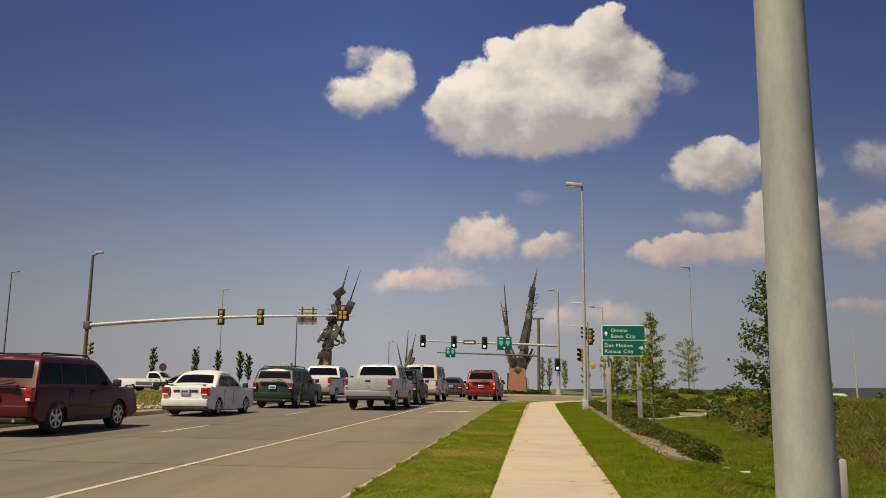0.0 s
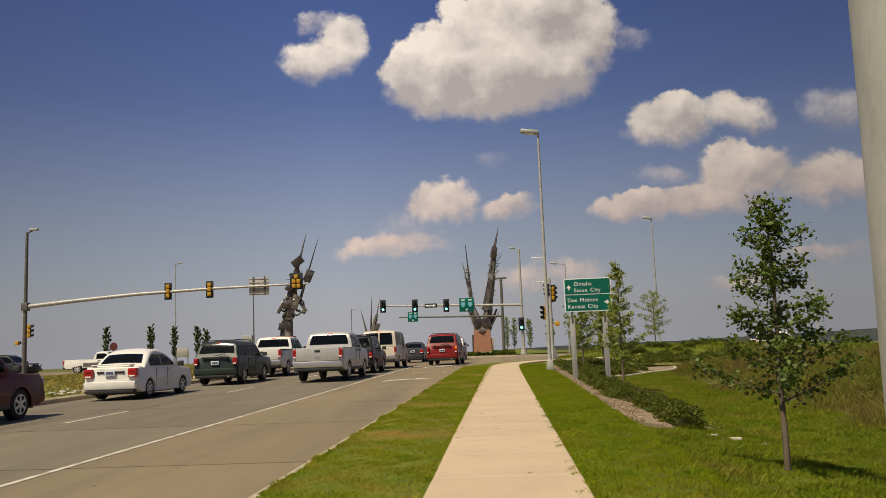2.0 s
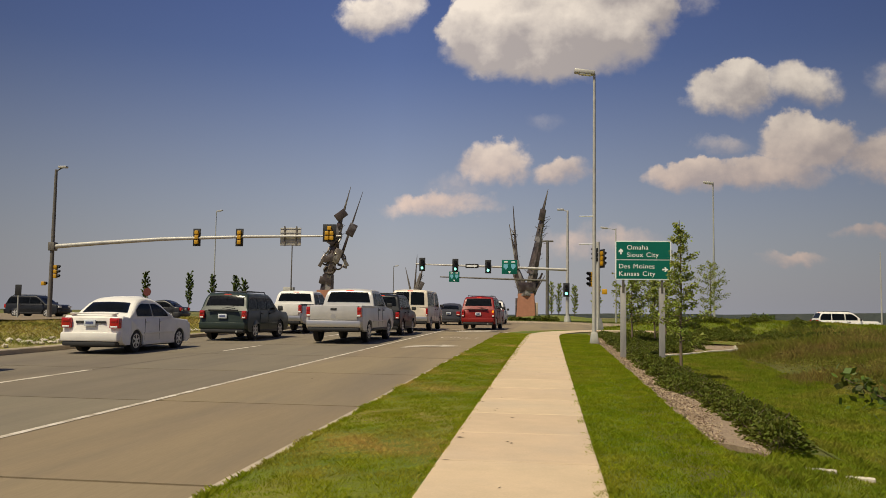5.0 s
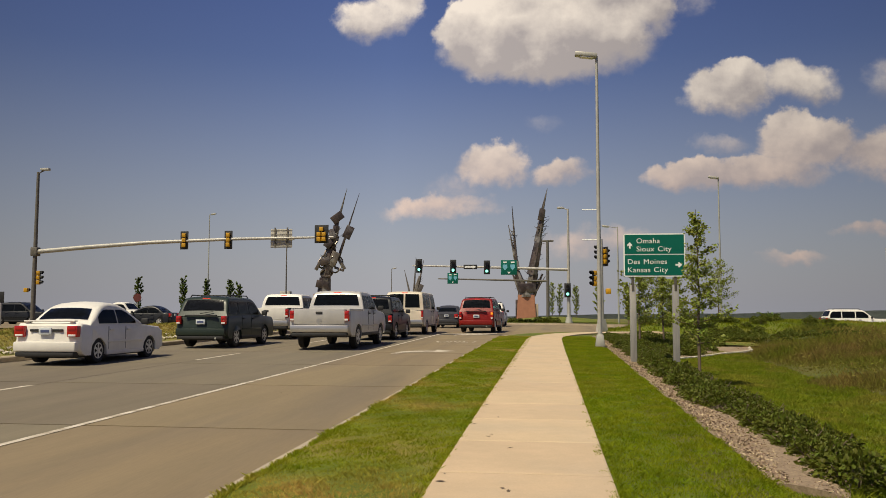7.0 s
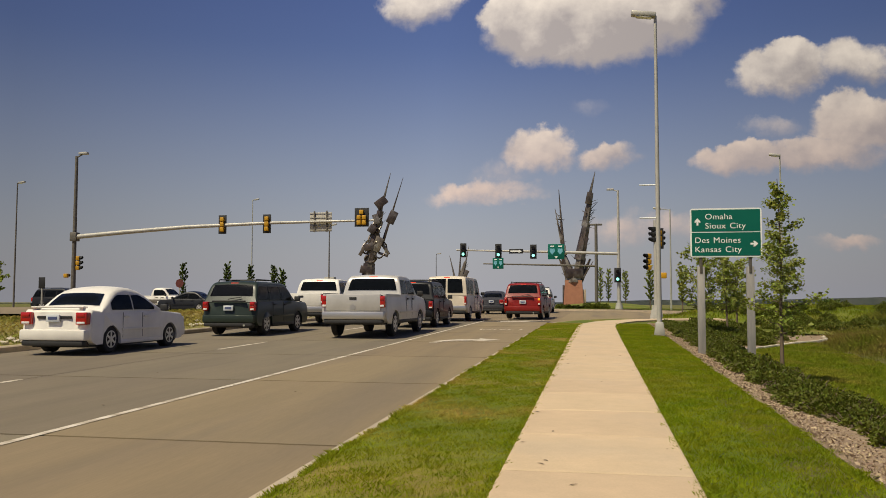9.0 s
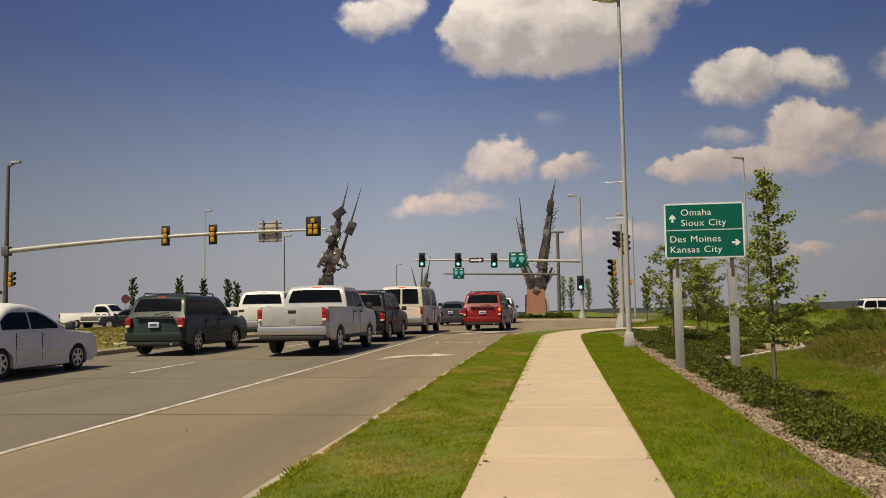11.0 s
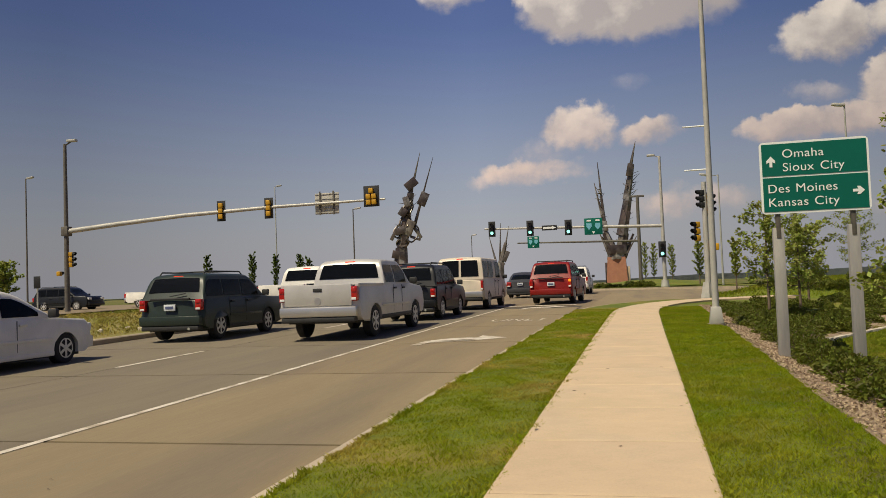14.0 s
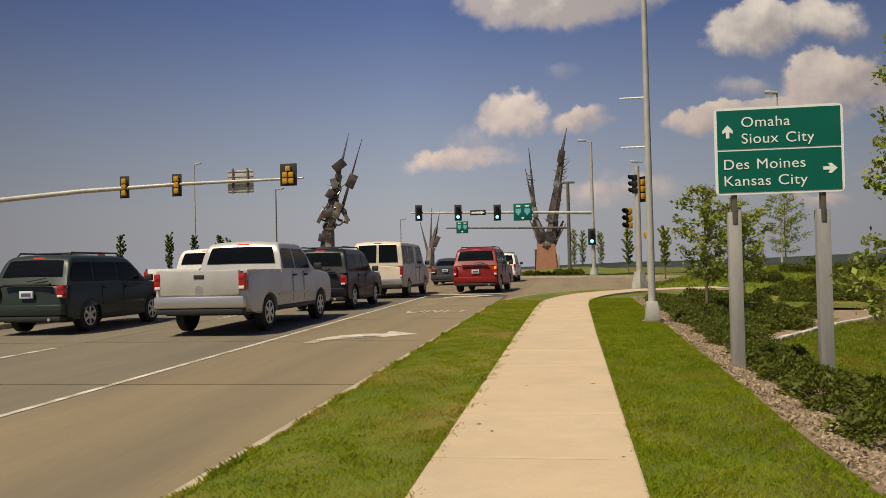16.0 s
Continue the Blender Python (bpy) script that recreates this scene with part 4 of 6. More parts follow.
vehicle("pickup_truck", "white crew-cab pickup truck with dark bed rails", "truck", dict(PICKUP, rail_mat=M_TRIM, emblem=True), -11.7, 42.2, 0, P_WHITE, "truck")
vehicle("pickup_truck", "silver crew-cab pickup truck with chrome bumper", "truck", PICKUP, -7.15, 34.4, 0, P_SILVER, "truck")
vehicle("sport_utility", "black sport utility car with spare wheel on its tailgate", "car", LIBERTY, -7.15, 42.0, 0, P_BLACK, "suv")
vehicle("van", "cream passenger van with twin rear doors", "van", VAN, -7.05, 49.0, 0, P_CREAM, "van")
vehicle("crossover", "silver estate car with tinted rear window", "car", dict(MINIVAN, H=1.62), -12.2, 58.5, 0, P_SILVER, "suv")
vehicle("sedan", "dark grey sedan waiting at the crossing", "car", dict(SEDAN, wing=False), -7.0, 65.0, 0, P_DKRED, "sedan")
vehicle("sedan", "silver sedan driving beyond the crossing", "car", dict(SEDAN, wing=False), -7.5, 86.0, 0, P_SILVER, "sedan")
vehicle("minivan", "white minivan in the middle of the crossing", "car", MINIVAN, -4.3, 70.0, 0, P_WHITE, "suv")
vehicle("pickup_truck", "old white two-tone pickup truck beyond the median", "truck", OLDPICKUP, -36.5, 70.0, -90, P_WHITE, "truck")
vehicle("sport_utility", "dark sport utility car beyond the median", "car", SUV, -43.5, 69.0, -90, P_BLACK, "suv")


vehicle("sedan", "dark grey sedan waiting beyond the median", "car", dict(SEDAN, wing=False), -28.6, 69.2, 90, P_BLACK, "sedan")
vehicle("minivan", "white minivan driving along the side road", "car", MINIVAN, 21.5, 78.0, -90, P_WHITE, "suv", drop=H(78) - land(24.0, 78))


# ---- poles, lamps and signals ----
def street_lamp(x, y, z, high, label, material, arm=(-1, 0), arm_len=0.45, thick=0.09, base=True):
    lamp = thing("street_lamp", label, "street lamp", (x, y, z), group="street lamps")
    bm = bmesh.new()
    lathe(bm, [(thick, 0.0), (thick * 0.95, 0.4), (thick * 0.55, high)], 14)
    part("pole", bm, material, lamp)
    if base:
        bm = bmesh.new()
        lathe(bm, [(thick * 2.5, -0.3), (thick * 2.5, 0.05)], 16)
        part("footing", bm, M_KERB, lamp, "round concrete footing")
        bm = bmesh.new()
        v = box(bm, (-thick * 1.9, -thick * 1.9, 0.05), (thick * 1.9, thick * 1.9, 0.42), 0.02)
        for u in bm.verts:
            if u.co.z > 0.3:
                u.co.x *= 0.72
                u.co.y *= 0.72
        part("base_cover", bm, material, lamp)
    ax, ay = arm
    bm = bmesh.new()
    path_tube(bm, [(0, 0, high - 0.1), (ax * arm_len, ay * arm_len, high + 0.02)], [0.03, 0.025], 8)
    part("arm", bm, material, lamp)
    bm = bmesh.new()
    box(bm, (-0.36, -0.14, -0.06), (0.36, 0.14, 0.09), 0.04, Matrix.Translation((ax * (arm_len + 0.22), ay * (arm_len + 0.22), high + 0.05)) @ Matrix.Rotation(math.atan2(ay, ax), 4, "Z") @ Matrix.Rotation(radians(-8), 4, "Y"))
    head = part("luminaire", bm, M_WHITEPOLE, lamp, "pale lamp head")
    bm = bmesh.new()
    box(bm, (-0.24, -0.11, -0.09), (0.2, 0.11, -0.055), 0.015, Matrix.Translation((ax * (arm_len + 0.22), ay * (arm_len + 0.22), high + 0.05)) @ Matrix.Rotation(math.atan2(ay, ax), 4, "Z") @ Matrix.Rotation(radians(-8), 4, "Y"))
    part("lens", bm, M_CLEAR, head)
    return lamp


def signal_head(parent, m, lit=None, plate=True, rows=3, body=None, width=0.30):
    """A signal head whose lenses look along -y of m."""
    h = 0.33 * rows
    if plate:
        bm = bmesh.new()
        box(bm, (-width / 2 - 0.13, 0.02, -h / 2 - 0.12), (width / 2 + 0.13, 0.05, h / 2 + 0.12), 0.012, m)
        part("backplate", bm, M_SIGNALBLACK, parent)
    bm = bmesh.new()
    box(bm, (-width * 0.3, -0.03 if not plate else 0.0, -h / 2 + 0.03), (width * 0.3, 0.12, h / 2 - 0.03), 0.02, m)
    head = part("signal_head", bm, M_SIGNALBLACK, parent)
    for k in range(rows):
        zc = h / 2 - 0.33 * (k + 0.5)
        bm = bmesh.new()
        box(bm, (-width * 0.45, -0.035 if not plate else -0.005, zc - 0.14), (width * 0.45, 0.2, zc + 0.14), 0.035, m)
        part("section", bm, body or M_SIGNALYEL, head)
        bm = bmesh.new()
        lathe(bm, [(0.12, -0.02), (0.125, -0.05)], 16, "y", (0, 0, zc))
        bmesh.ops.transform(bm, matrix=m, verts=bm.verts)
        part("lens", bm, M_LENSGO if lit == k else M_LENSOFF, head)
        bm = bmesh.new()
        n = 12
        a = [bm.verts.new((0.14 * math.cos(t), -0.03, zc + 0.14 * math.sin(t))) for t in [radians(-30 + 240 * i / n) for i in range(n + 1)]]
        b = [bm.verts.new((0.14 * math.cos(t), -0.22 + 0.07 * (i < 2 or i > n - 2), zc + 0.14 * math.sin(t))) for i, t in enumerate([radians(-30 + 240 * i / n) for i in range(n + 1)])]
        for i in range(n):
            bm.faces.new((a[i], a[i + 1], b[i + 1], b[i]))
        bmesh.ops.solidify(bm, geom=bm.faces, thickness=0.01)
        bmesh.ops.transform(bm, matrix=m, verts=bm.verts)
        part("visor", bm, M_SIGNALBLACK, head)
    return head


# Steel pole of the crossing behind, at the edge of the footpath, with its long arm over the road.
near_mast = thing("signal_mast", "thick grey galvanised signal mast beside the footpath", "signal mast", (1.405, 5.25, H(5) - 0.05), group="signal masts")
bm = bmesh.new()
lathe(bm, [(0.165, 0.0), (0.16, 1.1), (0.15, 2.0), (0.115, 8.5)], 28)
part("pole", bm, M_GALV, near_mast)
bm = bmesh.new()
lathe(bm, [(0.3, -0.3), (0.3, 0.03)], 20)
part("footing", bm, M_KERB, near_mast)
bm = bmesh.new()
path_tube(bm, [(-0.1, 0, 5.9), (-6, 0, 6.1), (-13.5, 0, 6.25)], [0.12, 0.095, 0.06], 14)
part("arm", bm, M_GALV, near_mast)
bm = bmesh.new()
box(bm, (0.14, -0.06, 0.62), (0.2, 0.06, 0.86), 0.015)
part("push_button_box", bm, M_WHITEPOLE, near_mast)
for xs in (-7.0, -10.2):
    signal_head(near_mast, pose(xs, 0.1, 6.1, 0, 0, 0))

# Mast across the road with its arm; its signals look the other way.
MAST_Y = 61.3
mast = thing("signal_mast", "pale signal mast with long arm over the far lanes", "signal mast", (-34.9, MAST_Y, 0.62), group="signal masts")
bm = bmesh.new()
lathe(bm, [(0.17, 0), (0.15, 3), (0.10, 10.6)], 16)
bmesh.ops.translate(bm, vec=(-0.25, 0, 0), verts=bm.verts)
part("pole", bm, M_BROWNPOLE, mast, "weathered pole")
bm = bmesh.new()
path_tube(bm, [(-0.2, 0, 5.04), (3.5, 0, 5.32), (8, 0, 5.6), (14, 0, 5.78), (20.9, 0, 5.84)], [0.16, 0.15, 0.13, 0.10, 0.06], 14)
part("arm", bm, M_WHITEPOLE, mast)
bm = bmesh.new()
box(bm, (-0.48, -0.22, 4.75), (0.0, 0.25, 5.35), 0.04)
part("arm_bracket", bm, M_BROWNPOLE, mast)
bm = bmesh.new()
tube(bm, (-0.25, 0, 10.5), (0.25, 0, 10.75), 0.05, n=8)
part("lamp_arm", bm, M_BROWNPOLE, mast)
bm = bmesh.new()
box(bm, (-0.05, -0.15, 10.7), (0.6, 0.15, 10.86), 0.04)
part("luminaire", bm, M_WHITEPOLE, mast, "pale lamp head")
for xs in (10.6, 13.7):
    signal_head(mast, pose(xs, -0.02, 5.72, 0, 0, 180))
signal_head(mast, pose(20.1, -0.02, 6.36, 0, 0, 180), rows=1, plate=False)
for dx_ in (-0.17, 0.17):
    signal_head(mast, pose(20.1 + dx_, -0.02, 5.86, 0, 0, 180), rows=2, plate=False)
bm = bmesh.new()
box(bm, (-0.47, 0.02, -0.62), (0.47, 0.05, 0.58), 0.012, pose(20.1, -0.02, 6.06, 0, 0, 180))
part("backplate", bm, M_SIGNALBLACK, mast)
signal_head(mast, pose(0.17, 0, 3.25, 0, 0, 100), plate=False)
signal_head(mast, pose(-0.75, 0, 2.4, 0, 0, 180), plate=False, rows=1)
# Back of a lane sign on the arm.
sign_back = thing("lane_sign", "bare aluminium back of a road sign on the mast arm", "road sign", (-17.6, MAST_Y + 0.14, 6.42))
bm = bmesh.new()
box(bm, (-0.74, 0, -0.62), (0.74, 0.012, 0.62), 0.004)
part("panel", bm, M_SIGNBACK, sign_back)
for k in range(5):
    bm = bmesh.new()
    box(bm, (-0.74, -0.03, -0.55 + 0.27 * k), (0.74, -0.002, -0.50 + 0.27 * k))
    part("stiffener", bm, M_WHITEPOLE, sign_back)
for xs in (-0.42, 0.42):
    bm = bmesh.new()
    box(bm, (xs - 0.05, -0.06, -0.66), (xs + 0.05, -0.032, 0.72))
    part("bracket", bm, M_BROWNPOLE, sign_back)

# Mast of the far side, facing the footpath.
FAR_Y = 82.0
far_mast = thing("signal_mast", "white signal mast with green lights beyond the crossing", "signal mast", (1.62, FAR_Y, 0.42), group="signal masts")
bm = bmesh.new()
lathe(bm, [(0.16, 0), (0.14, 3), (0.09, 10.3)], 16)
part("pole", bm, M_WHITEPOLE, far_mast)
bm = bmesh.new()
lathe(bm, [(0.36, 0.0), (0.26, 0.75)], 12)
part("base_cover", bm, M_WHITEPOLE, far_mast)
bm = bmesh.new()
path_tube(bm, [(0, 0, 4.92), (-5, 0, 5.1), (-13.9, 0, 5.36)], [0.13, 0.11, 0.06], 12)
part("arm", bm, M_WHITEPOLE, far_mast)
bm = bmesh.new()
tube(bm, (0, 0, 10.2), (-0.45, 0, 10.38), 0.04, n=8)
part("lamp_arm", bm, M_WHITEPOLE, far_mast)
bm = bmesh.new()
box(bm, (-0.95, -0.15, 10.32), (-0.35, 0.15, 10.47), 0.04)
part("luminaire", bm, M_WHITEPOLE, far_mast)
for xs, zs in ((-13.27, 5.32), (-10.19, 5.24), (-7.17, 5.15)):
    signal_head(far_mast, pose(xs, -0.16, zs), lit=2, body=M_SIGNALBLACK)
signal_head(far_mast, pose(-0.1, -0.3, 3.1), lit=2, body=M_SIGNALBLACK)
one_way = thing("one_way_sign", "black one-way sign with a white arrow on the mast arm", "road sign", (-7.03, FAR_Y - 0.15, 5.62))
bm = bmesh.new()
box(bm, (-0.6, 0, -0.2), (0.6, 0.02, 0.2), 0.008)
part("panel", bm, M_SIGNALBLACK, one_way)
bm = bmesh.new()
prism(bm, [(-0.5, -0.07), (0.22, -0.07), (0.22, -0.14), (0.52, 0.0), (0.22, 0.14), (0.22, 0.07), (-0.5, 0.07)], -0.012, -0.004, "y")
part("arrow", bm, M_SIGNWHITE, one_way)


def route_sign(x, y, z, w, h):
    """Green hanging route sign; what cannot be read becomes bars."""
    s = thing("route_sign", "small green overhead route sign with two route shields", "road sign", (x, y, z), group="overhead route signs")
    bm = bmesh.new()
    box(bm, (-w / 2, 0, -h / 2), (w / 2, 0.03, h / 2), 0.01)
    part("panel", bm, M_SIGNGREEN, s)
    for k in (-1, 1):
        bm = bmesh.new()
        prism(bm, [(k * w * 0.24 + a * w, b * h) for a, b in ((-0.14, 0.2), (0.14, 0.2), (0.15, 0.0), (0.0, -0.2), (-0.15, 0.0))], -0.012, -0.003, "y")
        part("route_shield", bm, mat("shield_teal", (0.16, 0.45, 0.55), 0.5), s)
        bm = bmesh.new()
        box(bm, (k * w * 0.24 - 0.12 * w, -0.012, 0.31 * h), (k * w * 0.24 + 0.12 * w, -0.003, 0.40 * h))
        part("lettering_bar", bm, M_SIGNWHITE, s)
    bm = bmesh.new()
    prism(bm, [(-0.1 * w, -0.3 * h), (0.1 * w, -0.3 * h), (0.0, -0.45 * h)], -0.012, -0.003, "y")
    part("arrow", bm, M_SIGNWHITE, s)
    for k in (-1, 1):
        bm = bmesh.new()
        box(bm, (k * w * 0.3 - 0.04, 0.02, -0.3 * h), (k * w * 0.3 + 0.04, 0.3, 0.3 * h))
        part("hanger", bm, M_WHITEPOLE, s)


route_sign(-3.6, FAR_Y - 0.2, 5.55, 1.4, 1.3)
# Dark mast farther on.
dark_mast = thing("sign_mast", "dark brown sign mast with a level arm over the far lanes", "signal mast", (-0.35, 105, 0.6), group="signal masts")
bm = bmesh.new()
lathe(bm, [(0.2, 0), (0.16, 9.4)], 12)
part("pole", bm, M_BROWNPOLE, dark_mast)
bm = bmesh.new()
path_tube(bm, [(0, 0, 4.65), (-12.8, 0, 4.98)], [0.12, 0.07], 10)
part("arm", bm, M_BROWNPOLE, dark_mast)
bm = bmesh.new()
box(bm, (-0.7, -0.1, 9.2), (0.7, 0.1, 9.4), 0.03)
part("cross_piece", bm, M_BROWNPOLE, dark_mast)
route_sign(-11.4, 104.8, 5.6, 1.25, 1.25)

# Signal pole on the near corner, with signals for the side road.
corner = thing("signal_pole", "pale signal pole with yellow signals for the side road", "signal pole", (2.75, 52.0, H(52) + 0.0))
bm = bmesh.new()
lathe(bm, [(0.12, 0), (0.10, 4.75)], 14)
part("pole", bm, M_WHITEPOLE, corner)
bm = bmesh.new()
lathe(bm, [(0.34, -0.12), (0.2, 0.62)], 4)
part("base_cover", bm, M_WHITEPOLE, corner)
signal_head(corner, pose(-0.16, -0.05, 4.05, 0, 0, -75) @ Matrix.Scale(0.78, 4), plate=False, body=M_SIGNALBLACK)
signal_head(corner, pose(-0.40, 0, 2.72, 0, 0, -58) @ Matrix.Scale(0.85, 4), plate=False)
signal_head(corner, pose(0.27, 0.1, 3.85, 0, 0, 120) @ Matrix.Scale(0.82, 4))
signal_head(corner, pose(0.35, 0, 2.05, 0, 0, 180), plate=False, rows=1)

tall_lamp = street_lamp(1.76, 35.4, H(35.4) - 0.03, 9.45, "tall pale street lamp on a square base by the footpath", M_WHITEPOLE, (-1, 0), 0.12, 0.078)
for zb in (3.45, 4.42):
    bm = bmesh.new()
    tube(bm, (0.0, 0, zb), (-0.52, 0, zb), 0.02, 0.016, n=8)
    part("banner_rod", bm, M_SIGNWHITE, tall_lamp, "thin white banner rod")
street_lamp(11.8, 68.0, berm_z(11.8, 68.0) - 0.03, 10.3, "tall grey street lamp on the grassy slope", M_GALV, (-1, 0), 0.1, 0.08)
street_lamp(-43.7, 110, 0.6, 13.6, "tall grey street lamp beyond the far lanes", M_GALV, (1, 0), 0.3, 0.09, False)
street_lamp(-30.0, 100, 0.55, 9.3, "dark street lamp beside the far lanes", M_BROWNPOLE, (1, 0), 0.3, 0.10, False)
street_lamp(-27.6, 150, 0.5, 8.8, "dark street lamp by the bridge", M_BROWNPOLE, (1, 0), 0.3, 0.09, False)
street_lamp(-57.5, 84, 0.5, 12.6, "tall dark street lamp far beyond the crossing", M_BROWNPOLE, (1, 0), 0.3, 0.1, False)
street_lamp(6.35, 88, 0.5, 9.2, "grey street lamp beyond the corner", M_GALV, (-1, 0), 0.9, 0.09, False)

# ---- green guide sign beside the footpath ----
SX, SY = 2.76, 29.25
guide = thing("guide_sign", "green road guide sign with white letters on two posts", "road sign", (SX, SY, 2.87))
bm = bmesh.new()
r, hw, hh = 0.06, 0.74, 0.53
corner_pts = []
for cx_, cz_, a0 in ((hw - r, hh - r, 0), (-hw + r, hh - r, 90), (-hw + r, -hh + r, 180), (hw - r, -hh + r, 270)):
    corner_pts += [(cx_ + r * math.cos(radians(a0 + 18 * k)), cz_ + r * math.sin(radians(a0 + 18 * k))) for k in range(6)]
prism(bm, corner_pts, 0.0, 0.018, "y")
part("border", bm, M_SIGNWHITE, guide, "white edge")
bm = bmesh.new()
for z0, z1 in ((0.028, hh - 0.032), (-hh + 0.032, 0.002)):
    box(bm, (-hw + 0.032, -0.006, z0), (hw - 0.032, -0.001, z1))
part("panel", bm, M_SIGNGREEN, guide, "green reflective panel")
for line_of_words, u, v, wide_ in (("Omaha", -0.43, 0.29, 0.57), ("Sioux City", -0.43, 0.09, 0.84), ("Des Moines", -0.65, -0.22, 0.95), ("Kansas City", -0.65, -0.42, 0.97)):
    words = [letters(w_, 0.176, guide, Matrix.Identity(4), M_SIGNWHITE, "lettering", 0.0015) for w_ in line_of_words.split()]
    wides = [max(q.co.x for q in o.data.vertices) for o in words]
    ratio = wide_ / (sum(wides) + 0.075 * (len(words) - 1))
    for o, w_ in zip(words, wides):
        o.data.transform(Matrix.Diagonal((ratio, 1, 1, 1)))
        o.matrix_basis = Matrix.Translation((u, -0.009, v)) @ Matrix.Rotation(radians(90), 4, "X")
        u += (w_ + 0.075) * ratio
ARROW = [(-0.02, -0.075), (0.02, -0.075), (0.02, 0.0), (0.06, -0.02), (0.06, 0.02), (0.0, 0.085), (-0.06, 0.02), (-0.06, -0.02), (-0.02, 0.0)]
bm = bmesh.new()
prism(bm, [(-0.585 + a, 0.235 + b) for a, b in ARROW], -0.0105, -0.0075, "y")
part("arrow", bm, M_SIGNWHITE, guide)
bm = bmesh.new()
prism(bm, [(0.575 + b, -0.245 - a) for a, b in ARROW], -0.0105, -0.0075, "y")
part("arrow", bm, M_SIGNWHITE, guide)
for dx_ in (-0.52, 0.5):
    zb = land(SX + dx_, SY) - 2.87
    bm = bmesh.new()
    box(bm, (dx_ - 0.075, 0.03, zb - 0.2), (dx_ + 0.075, 0.17, -hh - 0.2), 0.006)
    post = part("post", bm, M_POSTWOOD, guide, "square grey post")
    bm = bmesh.new()
    box(bm, (dx_ - 0.03, 0.02, -hh - 0.35), (dx_ + 0.03, 0.1, hh - 0.1), 0.004)
    part("upright", bm, M_BROWNPOLE, post, "dark steel upright")

# ---- sculptures by the bridge ----
def sculpture(name, label, at, shafts, plates, ribs, ped, turn=0.0, rings=(), metal=M_GLINTSTEEL):
    x, y, z = at
    base = thing("pedestal", "tall terracotta panelled pedestal of a sculpture", "pedestal", (x, y, z), group="sculpture pedestals")
    pw, ph = ped
    bm = bmesh.new()
    prism(bm, [(-pw * 0.56, 0), (pw * 0.56, 0), (pw * 0.47, ph), (-pw * 0.47, ph)], -pw * 0.4, pw * 0.4, "y")
    part("panel", bm, M_TERRA, base, smooth=0)
    bm = bmesh.new()
    box(bm, (-pw * 0.62, -pw * 0.3, 0), (-pw * 0.5, pw * 0.3, ph * 0.8), 0.03)
    part("side_rib", bm, M_GLINTSTEEL, base)
    bm = bmesh.new()
    box(bm, (pw * 0.52, -pw * 0.3, 0), (pw * 0.68, pw * 0.3, ph * 0.62), 0.03)
    part("side_rib", bm, M_SMOOTHPANEL, base, "pale side panel")
    rng = random.Random(name)
    bm = bmesh.new()
    for a, b, r0, r1, n in shafts:
        tube(bm, a, b, r0, r1, n)
    for c, w, h, tilt, spin in plates:
        box(bm, (-w / 2, -0.15, -h / 2), (w / 2, 0.15, h / 2), 0.03, Matrix.Translation(c) @ Matrix.Rotation(radians(spin), 4, "Z") @ Matrix.Rotation(radians(tilt), 4, "Y"))
    for c, rad, tilt, thick in rings:
        m = Matrix.Translation(c) @ Matrix.Rotation(radians(tilt), 4, "Y")
        path_tube(bm, [m @ Vector((rad * 0.62 * math.cos(t), 0.25 * math.sin(3 * t), rad * math.sin(t))) for t in [2 * math.pi * k / 14 for k in range(15)]], [thick] * 15, 6)
    for a, b, n, spread in ribs:
        a, b = Vector(a), Vector(b)
        for k in range(n):
            p = a.lerp(b, rng.random())
            d = Vector((rng.uniform(-1, 1), rng.uniform(-1, 1), rng.uniform(-0.3, 1.1))) * spread
            tube(bm, p - d * 0.4, p + d, 0.05 + 0.08 * rng.random(), 0.02, 5)
    me = mesh_of("sculpture", bm, metal, 30)
    ob = tagged(new("sculpture", me), label, "sculpture", "bridge sculptures")
    ob.matrix_world = pose(x, y, z + ph - 0.05, 0, 0, turn)
    return ob


